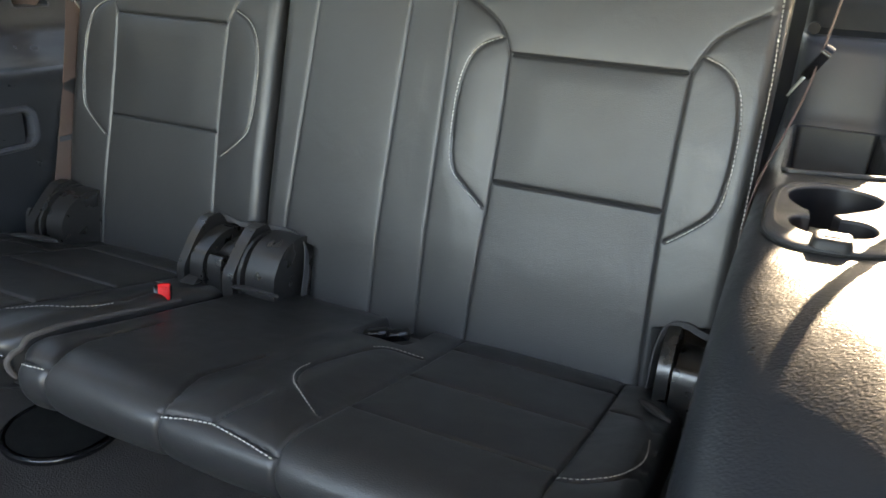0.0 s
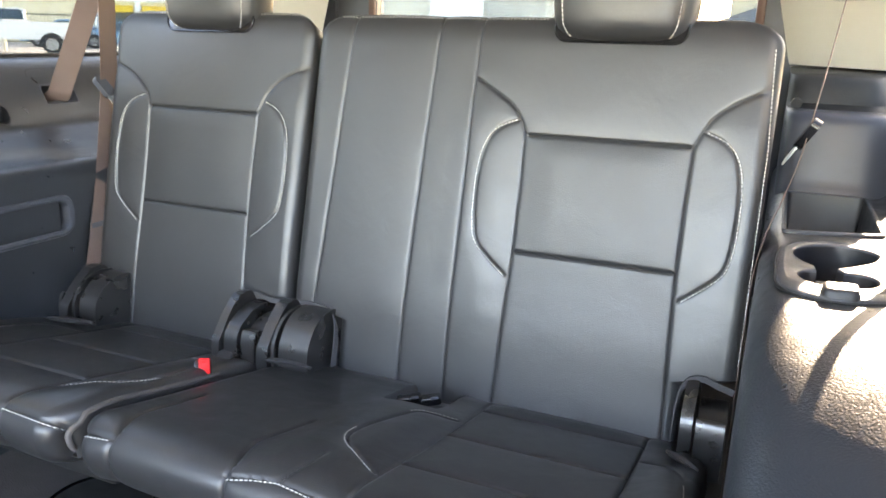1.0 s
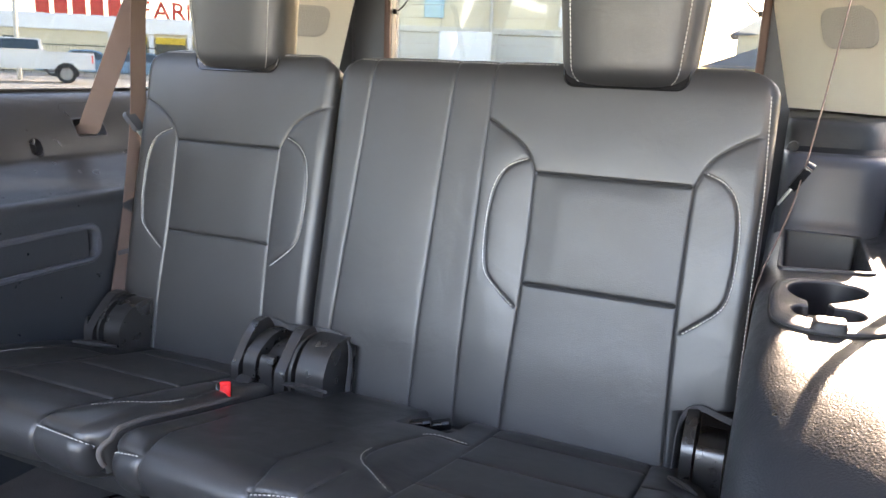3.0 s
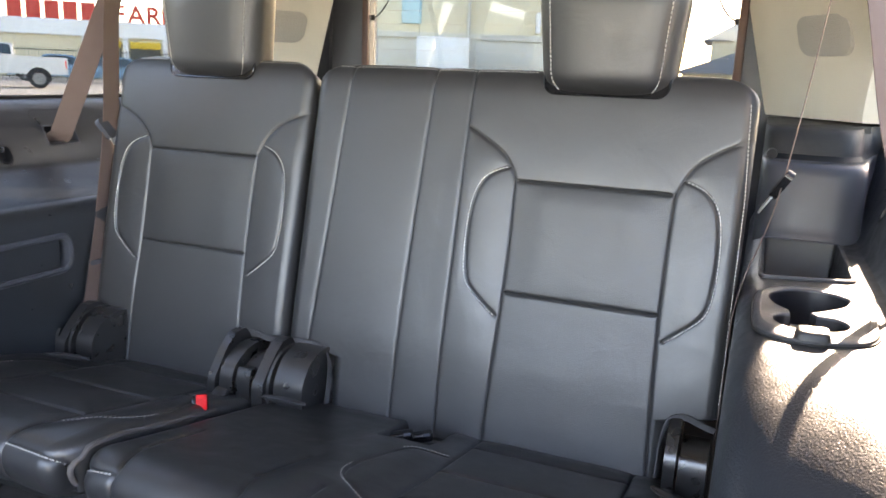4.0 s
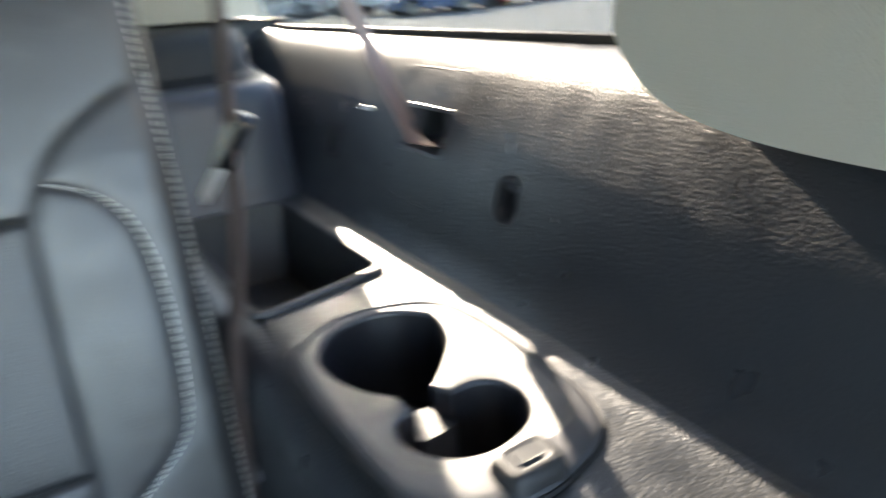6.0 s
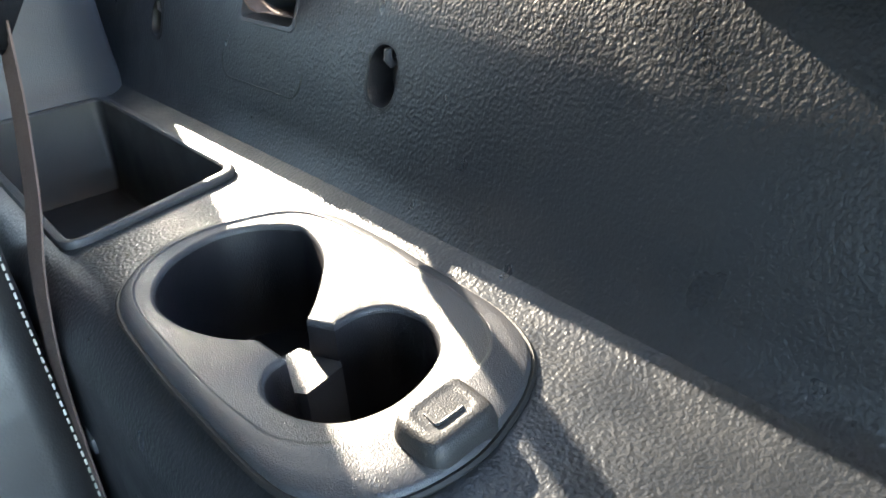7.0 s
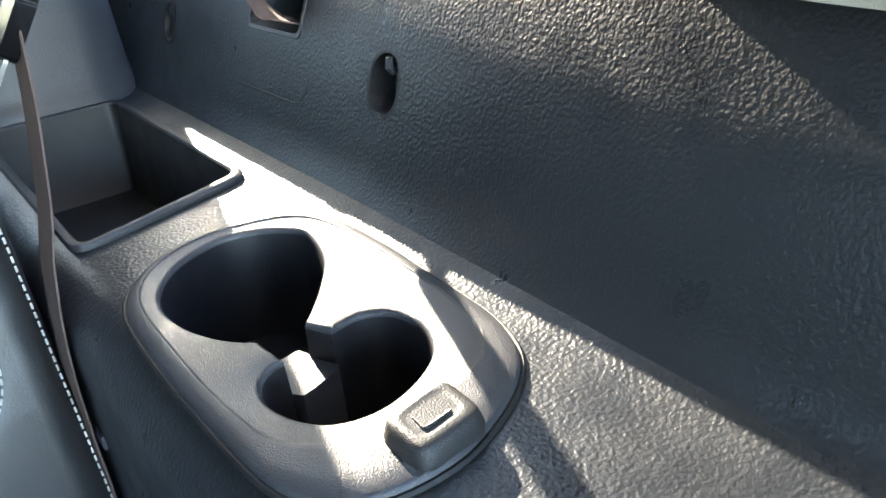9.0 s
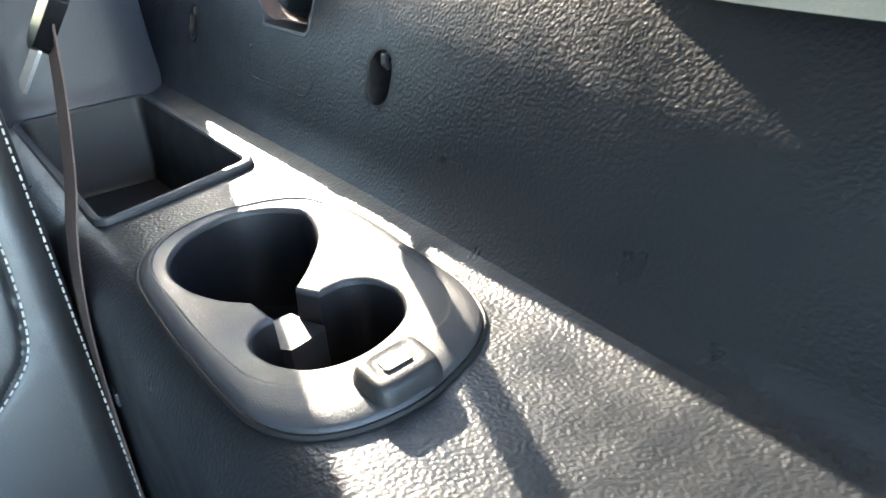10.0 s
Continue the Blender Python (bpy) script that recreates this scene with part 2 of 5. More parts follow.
class Pad:
    """An upholstered pad: a profile in the y-z plane swept across x between left(w) and right(w), puffed between its seams."""

    def __init__(self, profile, left, right, seams, deep, edge=0.022, step=0.006, puff=0.0026, bulge=None, flank=0.07, groove=0.004, upright=()):
        self.p, self.w = resample(catmull(profile, 10), step)
        for s in deep:
            # a row of the grid runs along each cross seam
            i = int(np.argmin(np.abs(self.w - s[0][1])))
            self.p[i] = [np.interp(s[0][1], self.w, self.p[:, k]) for k in (0, 1)]
            self.w[i] = s[0][1]
        self.upright = [np.array(sorted(s, key=lambda q: q[1])) for s in upright]
        self.left, self.right, self.seams, self.deep, self.edge, self.puff, self.bulge, self.flank, self.groove = left, right, seams, deep, edge, puff, bulge, flank, groove
        d = np.gradient(self.p, axis=0)
        d /= np.linalg.norm(d, axis=1)[:, None]
        self.n = np.stack([d[:, 1], -d[:, 0]], 1)
        self.step = step

    def lift(self, x, w):
        h = np.zeros_like(x)
        dist = np.full(x.shape, 9.0)
        for s in self.seams + self.deep:
            dist = np.minimum(dist, near(x, w, s))
        dist = np.sqrt(dist * dist + 0.0016 ** 2) - 0.0016
        h += self.puff * (0.38 * (1 - np.exp(-dist / 0.0022)) + 0.62 * (1 - np.exp(-dist / 0.03)))
        for s in self.seams:
            h -= self.groove * 0.45 * np.exp(-(near(x, w, s) / 0.0016) ** 2)
        for s in self.deep:
            h -= self.groove * 0.85 * np.exp(-(near(x, w, s) / 0.0020) ** 2)
        if self.bulge:
            h += self.bulge(x, w)
        return h

    def at(self, x, w, out=0.0):
        """The place of a surface point, raised by out."""
        x, w = np.atleast_1d(np.array(x, float)), np.atleast_1d(np.array(w, float))
        h = self.lift(x, w) + out
        lo, hi = np.array([self.left(v) for v in w]), np.array([self.right(v) for v in w])
        e = np.clip(np.minimum(x - lo, hi - x), 0, self.edge)
        h -= self.edge - np.sqrt(np.maximum(0, self.edge ** 2 - (self.edge - e) ** 2))
        y, z = np.interp(w, self.w, self.p[:, 0]), np.interp(w, self.w, self.p[:, 1])
        ny, nz = np.interp(w, self.w, self.n[:, 0]), np.interp(w, self.w, self.n[:, 1])
        return np.stack([x, y + ny * h, z + nz * h], 1)

    def mesh(self, insert=None):
        wide = max(self.right(v) - self.left(v) for v in self.w)
        k = int(wide / self.step)
        e = self.edge
        s = np.concatenate([e * np.array([0, 0.06, 0.18, 0.36, 0.6]), np.linspace(e, wide - e, k), wide - e * np.array([0.6, 0.36, 0.18, 0.06, 0])])
        verts = []
        v0 = self.w[len(self.w) // 2]
        middle = self.left(v0) + (self.right(v0) - self.left(v0)) * s / wide
        pins = sorted(((u, int(np.argmin(np.abs(middle - np.interp(v0, u[:, 1], u[:, 0]))))) for u in self.upright), key=lambda p: p[1])
        for i, v in enumerate(self.w):
            lo, hi = self.left(v), self.right(v)
            t = s / wide
            x = lo + (hi - lo) * t
            if self.upright:
                # columns of the grid run along the upright seams
                aj, ax = [5], [x[5]]
                for u, j in pins:
                    aj.append(j)
                    ax.append(float(np.interp(v, u[:, 1], u[:, 0])))
                aj.append(len(x) - 6)
                ax.append(x[-6])
                x[5:-5] = np.interp(np.arange(5, len(x) - 5), aj, ax)
            q = self.at(x, np.full(x.shape, v))
            inner = [q[0] - np.array([0, *self.n[i]]) * d for d in (self.flank, self.flank * 0.5)]
            outer = [q[-1] - np.array([0, *self.n[i]]) * d for d in (self.flank * 0.5, self.flank)]
            verts.append(np.concatenate([inner, q, outer]))
        rows, cols = len(verts), len(verts[0])
        allv = np.concatenate(verts)
        faces, index = [], []
        for i in range(rows - 1):
            w = (self.w[i] + self.w[i + 1]) / 2
            for j in range(cols - 1):
                faces.append((i * cols + j, i * cols + j + 1, (i + 1) * cols + j + 1, (i + 1) * cols + j))
                index.append(1 if insert and insert(allv[i * cols + j][0], w) else 0)
        # close the back with a strip between the two flanks
        for i in range(rows - 1):
            faces.append((i * cols, (i + 1) * cols, (i + 1) * cols + cols - 1, i * cols + cols - 1))
            index.append(0)
        me = bpy.data.meshes.new("pad")
        me.from_pydata([tuple(p) for p in allv], [], faces)
        me.polygons.foreach_set("material_index", index)
        return me

    def stitches(self, line, out=0.0011, aside=0.0, length=0.0042, gap=0.0022, width=0.00145):
        """A row of thread dashes along a line in (x, w)."""
        q, t = resample(line, 0.0012)
        if aside:
            d = np.gradient(q, axis=0)
            d /= np.linalg.norm(d, axis=1)[:, None] + 1e-9
            q = q + np.stack([d[:, 1], -d[:, 0]], 1) * aside
        bm = bmesh.new()
        a, total = 0.0, t[-1]
        while a + length < total:
            ends = [np.array([np.interp(b, t, q[:, 0]), np.interp(b, t, q[:, 1])]) for b in (a, a + length)]
            P = [Vector(self.at(c[0], c[1], out)[0]) for c in ends]
            d = (P[1] - P[0]).normalized()
            up = Vector(self.at(*ends[0], out + 0.01)[0]) - P[0]
            side = d.cross(up).normalized() * width / 2
            up = up.normalized() * width / 2
            mid = (P[0] + P[1]) / 2 + up * 0.8
            v = [bm.verts.new(c) for c in (P[0] - up, P[0] + side, P[0] - side, P[1] - up, P[1] + side, P[1] - side, mid + side, mid - side)]
            for f in ((1, 6, 7, 2), (6, 4, 5, 7), (1, 0, 3, 4), (0, 2, 5, 3), (1, 4, 6), (2, 7, 5)):
                bm.faces.new([v[k] for k in f])
            a += length + gap
        return bm


def blend(a, b, t0, t1):
    """A step from a to b between t0 and t1."""
    def f(v):
        t = min(1, max(0, (v - t0) / (t1 - t0)))
        return a + (b - a) * t * t * (3 - 2 * t)
    return f


# ---- cabin shell ----
LEAN = radians(12.8)
FLOOR = 0.24


def shell_box(name, x0, x1, y0, y1, z0, z1, mat, label, category):
    return structure(name, box_bm((x1 - x0, y1 - y0, z1 - z0), ((x0 + x1) / 2, (y0 + y1) / 2, (z0 + z1) / 2)), mat, label, category, smooth=False)


shell_box("floor", -0.98, 0.98, -1.9, 2.2, FLOOR - 0.06, FLOOR, CARPET, "black carpeted cabin floor under the rear seats", "floor")
shell_box("ceiling", -0.86, 0.86, -1.1, 2.25, 1.50, 1.54, HEADLINER, "pale cloth headliner of the cabin roof", "ceiling")


shell_box("wall_front", -0.98, 0.98, -1.96, -1.9, FLOOR - 0.06, 0.90, PLASTIC, "dark plain lining that closes the front of the cabin", "wall")
WALL = ((0.832, 0.8520), (0.85, 0.8572), (0.87, 0.8633), (0.89, 0.8700), (0.91, 0.8777), (0.93, 0.8864), (0.95, 0.8962), (0.965, 0.9044), (0.978, 0.9128), (0.988, 0.9235), (0.994, 0.936), (0.997, 0.950))


def wall_x(z):
    """The wall above the ledge leans out more and more towards the rounded sill."""
    return float(np.interp(z, [a for a, _ in WALL], [b for _, b in WALL]))


def far_lift(x, z):
    """The far trim runs from ledge to wall in a wider hollow, and its flank stands a little farther out."""
    if z > 0.832:
        return x, z + 0.045 * (0.997 - z) / 0.165
    t = max(0.0, min(1.0, (x - 0.72) / 0.128))
    return x + (0.022 if x < 0.70 else 0.0), z + (0.045 * t * t * (3 - 2 * t) if z > 0.79 else 0.0)


def wall_turn(y):
    """How far the wall turns inwards towards the door, ahead of the belt outlet."""
    return 0.027 * 0.5 * ((1.03 - y) + math.sqrt((1.03 - y) ** 2 + 0.0025))


def side_profile(inner_bottom):
    """Half section of the side trim in (x, z): flank, armrest ledge, wall and window sill."""
    pts = [(inner_bottom, FLOOR), (0.652, 0.42), (0.645, 0.58), (0.645, 0.70)]
    for k in range(9):
        a = radians(180 - 90 * k / 8)
        pts.append((0.683 + 0.037 * math.cos(a), 0.758 + 0.0425 * math.sin(a)))
    pts += [(0.70, 0.8005), (0.76, 0.8005), (0.805, 0.8005), (0.828, 0.802), (0.840, 0.806), (0.8475, 0.816)] + [(x, z) for z, x in WALL]
    pts += [(0.985, 0.996), (0.99, FLOOR)]
    return pts


def side_trim(name, side, cutters):
    ys = [-0.45, -0.1] + list(np.linspace(0.1, 0.78, 26)) + [0.82, 0.9, 1.1, 1.3, 1.5, 1.7, 1.9]
    rings = []
    for y in ys:
        ring = []
        for x, z in side_profile(0.665):
            d = max(0.0, 0.76 + (0.71 - min(x, 0.80)) * 1.1 - y)
            drop = 0.55 - math.sqrt(0.3025 - d * d) if d < 0.44 else min(0.22 + (d - 0.44) * 1.3, 0.50)
            k = max(0.0, min(1.0, (z - FLOOR) / 0.5)) if z < 0.803 else max(0.0, 1 - (z - 0.803) / 0.09)
            if z > 0.79 and x < 0.98:
                x -= wall_turn(y) * max(0.0, min(1.0, (x - 0.80) / 0.04))
            if side < 0 and z < 0.99 and x < 0.98:
                x, z = far_lift(x, z)
            ring.append((side * x, y, z - drop * k))
        rings.append(ring)
    ob = structure(name, loft(rings), [PLASTIC], "black grained plastic side trim with an armrest ledge and window sill", "side trim")
    return cut(ob, [cutter(c) for c in cutters])


def slot_cut(y, z0, z1, wide, deep):
    x = wall_x((z0 + z1) / 2)
    return prism(rounded(y - wide / 2, y + wide / 2, z0, z1, wide * 0.45), "x", x - 0.03, x + deep)


def mirrored(bm):
    bmesh.ops.scale(bm, vec=(-1, 1, 1), verts=bm.verts)
    return bm


# the two cup wells meet in a neck between two blunt tongues
CUP_A = [(0.7365, 0.929), (0.758, 0.952), (0.780, 0.983), (0.790, 1.017), (0.786, 1.033), (0.768, 1.050), (0.742, 1.0555), (0.711, 1.042), (0.690, 1.012), (0.688, 0.979), (0.6975, 0.950), (0.7115, 0.931)]
CUP_B = [(0.713, 0.908), (0.704, 0.906), (0.6955, 0.8975), (0.692, 0.8835), (0.6965, 0.8655), (0.708, 0.851), (0.7275, 0.8455), (0.7485, 0.850), (0.766, 0.860), (0.7755, 0.874), (0.7785, 0.889), (0.774, 0.906), (0.761, 0.915), (0.7435, 0.914)]


def cup_outline():
    """The joined outline of the two cup wells."""
    return [tuple(q) for q in catmull(CUP_A, 5)] + [tuple(q) for q in catmull(CUP_B, 5)]


def soft_quad(corners, r, n=5):
    """A four-cornered outline, anticlockwise, with rounded corners."""
    out = []
    for k in range(4):
        a, b, c = (Vector(corners[(k + d) % 4]) for d in (-1, 0, 1))
        u, w = (a - b).normalized(), (c - b).normalized()
        for i in range(n + 1):
            t = i / n
            out.append(tuple(b + u * r * (1 - t) ** 2 + w * r * t * t))
    return out


def bin_outline(d, r):
    """The bin's opening, widened by d: its front edge runs aslant."""
    return soft_quad([(0.678 - d, 1.121 - d), (0.8055 + d, 1.160 - d * 1.5), (0.8055 + d, 1.4545 + d), (0.678 - d, 1.4545 + d)], r)


def right_cutters():
    return [
        prism(bin_outline(0.002, 0.014), "z", 0.69, 0.815),
        prism(rounded(0.680, 0.803, 0.838, 1.062, 0.045), "z", 0.70, 0.815),
        slot_cut(1.028, 0.862, 0.903, 0.034, 0.03),
        slot_cut(1.405, 0.862, 0.899, 0.026, 0.03),
        prism(rounded(1.148, 1.233, 0.898, 0.935, 0.006), "x", 0.82, 0.93),
    ]


side_trim("side_trim_right", 1, right_cutters())
side_trim("side_trim_left", -1, [mirrored(slot_cut(1.028, 0.862, 0.903, 0.034, 0.03)), mirrored(slot_cut(1.405, 0.862, 0.899, 0.026, 0.03)),
                                 mirrored(prism(rounded(1.148, 1.233, 0.898, 0.935, 0.006), "x", 0.82, 0.93)),
                                 mirrored(prism(rounded(0.608, 1.012, 0.658, 0.732, 0.02), "x", 0.62, 0.700))])


def rear_column(name, side):
    """The moulded trim behind the ledge, meeting the side wall in a wide hollow, with a dark recess above."""
    def ring(z, back):
        y0 = 1.466 + back
        out = [(0.655, 2.12, z), (0.655, y0 + 0.078, z), (0.6555, y0 + 0.040, z), (0.658, y0 + 0.025, z), (0.664, y0 + 0.012, z), (0.674, y0 + 0.0035, z), (0.69, y0, z), (0.74, y0, z), (0.775, y0, z)]
        for k in range(9):
            a = radians(11.25 * k)
            out.append((0.793 + 0.057 * math.sin(a), y0 + (0.045 + back) * (1 - math.cos(a)), z))
        out += [(0.866, 1.645 + back, z), (0.880, 1.72 + back, z), (0.90, 1.86, z), (0.99, 1.90, z), (0.99, 2.12, z)]
        return [(side * x, y, zz) for x, y, zz in out]

    lower = ((FLOOR, 0.0), (0.78, 0.0), (0.805, 0.0), (0.815, 0.006), (0.83, 0.010), (0.86, 0.014), (0.925, 0.020), (0.938, 0.025), (0.945, 0.032), (0.949, 0.042), (0.951, 0.062))
    structure(name, loft([ring(z, b) for z, b in lower]), [SMOOTH_PLASTIC], "dark moulded plastic rear column trim", "side trim")
    upper = ((0.9505, 0.070), (0.960, 0.100), (0.985, 0.106), (1.0, 0.112), (1.012, 0.13))
    structure(name.replace("trim", "recess"), loft([ring(z, b) for z, b in upper]), [RUBBER], "black recess above the rear column trim", "side trim")


rear_column("column_trim_right", 1)
rear_column("column_trim_left", -1)


def lean_x(bm, side):
    """Lean an upper side panel inwards towards the roof."""
    for v in bm.verts:
        v.co.x = side * (v.co.x - max(0.0, v.co.z - 1.0) * 0.26)
    return bm


def pillar(name, side, outline, x0, x1, bevel, label):
    bm = prism(outline, "x", x0, x1, bevel, 3)
    bmesh.ops.subdivide_edges(bm, edges=[e for e in bm.edges if abs(e.verts[0].co.z - e.verts[1].co.z) > 0.2], cuts=3)
    return structure(name, lean_x(bm, side), BEIGE, label, "pillar trim")


def pillar_inner(y, z):
    return 0.890 - max(0.0, y - 1.80) * 0.74 - max(0.0, z - 1.0) * 0.26


def pillar_d(n, s):
    """The rear pillar: a broad face turned towards the cabin, with a slanting reveal to the glass."""
    rings = []
    for z, front in ((1.018, 1.845), (1.03, 1.845), (1.06, 1.835), (1.10, 1.82), (1.15, 1.80), (1.22, 1.775), (1.30, 1.745), (1.36, 1.71), (1.40, 1.67), (1.44, 1.60), (1.50, 1.50)):
        ys = [2.12 if s > 0 else 2.035, 2.09 if s > 0 else 2.02, 2.0, 1.94, 1.90, front + 0.03, front + 0.012, front + 0.003]
        ring = [(pillar_inner(y, z) + (0.0012 if z < 1.02 else 0), y, z) for y in ys]
        x0 = pillar_inner(front, z)
        ring += [(x0 + 0.004, front - 0.002, z), (x0 + 0.012, front, z), (0.952 - max(0, z - 1.0) * 0.26, front + 0.03, z), (0.97 - max(0, z - 1.0) * 0.26, 2.12, z)]
        rings.append([(s * x, y, zz) for x, y, zz in ring])
    structure("pillar_d_" + n, loft(rings), BEIGE, "pale trim of the pillar behind the rear side window", "pillar trim")


for s, n in ((1, "right"), (-1, "left")):
    c_outline = [tuple(q) for q in catmull([(0.46, 0.957), (0.70, 0.957), (0.80, 0.961), (0.86, 0.973), (0.89, 0.99), (0.902, 1.012), (0.893, 1.04), (0.83, 1.20), (0.71, 1.50)], 5)] + [(0.46, 1.50)]
    pillar("pillar_c_" + n, s, c_outline, 0.872, 0.962, 0.012, "pale trim of the pillar ahead of the rear side window")
    pillar_d(n, s)
    structure("roof_rail_" + n, lean_x(box_bm((0.09, 1.2, 0.1), (0.905, 1.25, 1.475), 0.01), s), HEADLINER, "pale roof rail above the rear side window", "roof rail")
    pane = structure("window_" + n, lean_x(box_bm((0.004, 1.04, 0.46), (0.957, 1.40, 1.21)), s), GLASS, "tinted rear side window glass", "window")
    glaze(pane, (-s, 0, -0.26))
    pane.visible_shadow = False
    structure("window_seal_" + n, lean_x(box_bm((0.012, 0.92, 0.010), (0.952, 1.34, 0.999), 0.003), s), RUBBER, "black rubber window seal along the sill", "seal")
    shell_box("door_sill_" + n, s * 0.80 if s > 0 else -0.99, 0.99 if s > 0 else s * 0.80, -1.9, -0.46, FLOOR, 0.30, PLASTIC, "black plastic door sill", "door sill")
door_glass = structure("door_window_left", lean_x(box_bm((0.004, 0.92, 0.46), (0.957, 0.0, 1.21)), -1), GLASS, "tinted glass of the closed far door", "window")
glaze(door_glass, (1, 0, -0.26))
glaze(structure("front_door_window_left", lean_x(box_bm((0.004, 1.2, 0.46), (0.957, -1.28, 1.21)), -1), GLASS, "tinted glass of the closed far front door", "window"), (1, 0, -0.26))
structure("door_panel_left", box_bm((0.05, 0.95, 0.72), (-0.965, -0.02, 0.62)), PLASTIC, "black plastic lining of the far rear door", "door")
structure("pillar_b_left", lean_x(box_bm((0.07, 0.22, 0.55), (0.93, -0.55, 1.24)), -1), BEIGE, "pale trim of the far middle pillar", "pillar trim")
structure("side_wall_left", box_bm((0.05, 1.44, 0.7), (-0.96, -1.18, 0.62)), PLASTIC, "black plastic lining of the closed far door", "door")


# ---- tailgate ----
def tailgate():
    t = thing("tailgate", "black tailgate with a wide rear window", "tailgate", at=(0, 2.16, 0.24))
    outer = rounded(-0.69, 0.69, FLOOR, 1.47, 0.09)
    inner = rounded(-0.555, 0.555, 1.00, 1.385, 0.05)
    bm = loft([[(x, 2.12, z) for x, z in outer], [(x, 2.125, z) for x, z in inner], [(x, 2.17, z) for x, z in inner], [(x, 2.18, z) for x, z in outer]], caps=False)
    part("frame", bm, SMOOTH_PLASTIC, t)
    pane = part("rear_window", loft([[(x, 2.150, z) for x, z in inner], [(x, 2.154, z) for x, z in inner]]), GLASS, t, "clear rear window glass with fine heating lines")
    glaze(pane, (0, -1, 0))
    return t


tailgate()
for s, n in ((1, "right"), (-1, "left")):
    shell_box("rear_jamb_" + n, min(s * 0.69, s * 0.90), max(s * 0.69, s * 0.90), 2.10, 2.20, FLOOR, 1.5, SMOOTH_PLASTIC, "dark jamb beside the tailgate", "jamb")
shell_box("rear_header", -0.9, 0.9, 2.10, 2.2, 1.45, 1.5, BEIGE, "pale trim above the tailgate", "header")


# ---- rear seats ----
def face(v, back=0.0):
    return (1.1 + v * math.sin(LEAN) + back * math.cos(LEAN), 0.72 + v * math.cos(LEAN) - back * math.sin(LEAN))


BACK_PROFILE = [face(0.30, 0.10), face(0.36, 0.098), face(0.388, 0.085), face(0.397, 0.06), face(0.396, 0.03), face(0.386, 0.010), face(0.36, 0.001), face(0.30), face(0.2), face(0.1), face(0.0), face(-0.1), face(-0.2), face(-0.29)]
BACK_LENGTH = resample(catmull(BACK_PROFILE, 10), 0.006)[1][-1]


def W(v):
    return BACK_LENGTH - (v + 0.29)


def xw(points):
    return [(x, W(v)) for x, v in points]


def side_edge(x, notch_x, top=0.352, r=0.045):
    step_in = blend(notch_x, x, -0.172, -0.150)
    way = 1 if notch_x > x else -1

    def f(w):
        v = min(BACK_LENGTH - w - 0.29, 0.397)
        t = max(0.0, v - top)
        return step_in(v) + way * (r - math.sqrt(max(0, r * r - t * t)))
    return f


def bucket(c, in_reach, out_reach, inward):
    """Seams of one seating place, centred on x = c."""
    L, R = ([(c + s * a, b) for a, b in ((0.136, 0.200), (0.134, 0.10), (0.134, 0.0), (0.138, -0.12), (0.145, -0.29))] for s in (-1, 1))
    lo, hi = (in_reach, out_reach) if inward > 0 else (out_reach, in_reach)
    tl = catmull([(c - lo, 0.287), (c - 0.197, 0.266), (c - 0.166, 0.246), (c - 0.1475, 0.224), (c - 0.136, 0.198)], 6)
    tr = catmull([(c + hi, 0.294), (c + 0.195, 0.270), (c + 0.165, 0.248), (c + 0.149, 0.226), (c + 0.137, 0.199)], 6)
    arc = [(0.149, 0.2205), (0.174, 0.2100), (0.192, 0.194), (0.2035, 0.170), (0.2095, 0.136), (0.211, 0.088), (0.2085, 0.041), (0.2005, 0.010), (0.178, -0.014), (0.1425, -0.043)]
    al, ar = catmull([(c - a, b) for a, b in arc], 5), catmull([(c + a, b) for a, b in arc], 5)
    seams = [xw(q) for q in (L, R, tl, tr, al, ar)]
    deep = [xw([(c - 0.130, 0.197), (c + 0.130, 0.197)]), xw([(c - 0.129, 0.0), (c + 0.129, 0.0)])]
    return seams, deep, (xw(al), xw(ar))


def step_up(t, a, b):
    t = np.clip((t - a) / (b - a), 0, 1)
    return t * t * (3 - 2 * t)


WIDE = thing("rear_seat", "wide black leather rear bench seat with pale stitching", "seat", "rear seats", at=(0.25, 0.85, FLOOR))
NARROW = thing("rear_seat", "narrow black leather rear seat with pale stitching", "seat", "rear seats", at=(-0.42, 0.85, FLOOR))


def headrest_ring(z, angle):
    """A point of the headrest's skin at height z: rounded corners below and above, a nearly square section."""
    low, high = z + 0.096, 0.096 - z
    tuck = 0.0
    for t, r in ((low, 0.036), (high, 0.045)):
        if t < r:
            tuck = r - math.sqrt(max(0.0, r * r - (r - t) ** 2))
    wide = 0.118 + 0.10 * z - tuck
    deep = 0.052 - 0.62 * tuck
    ca, sa = math.cos(angle), math.sin(angle)
    q = (abs(ca) ** 4 + abs(sa) ** 4) ** -0.25
    return Vector((wide * q * ca, deep * q * sa + 0.007 * abs(q * ca) ** 3 + tuck * 0.25, z))


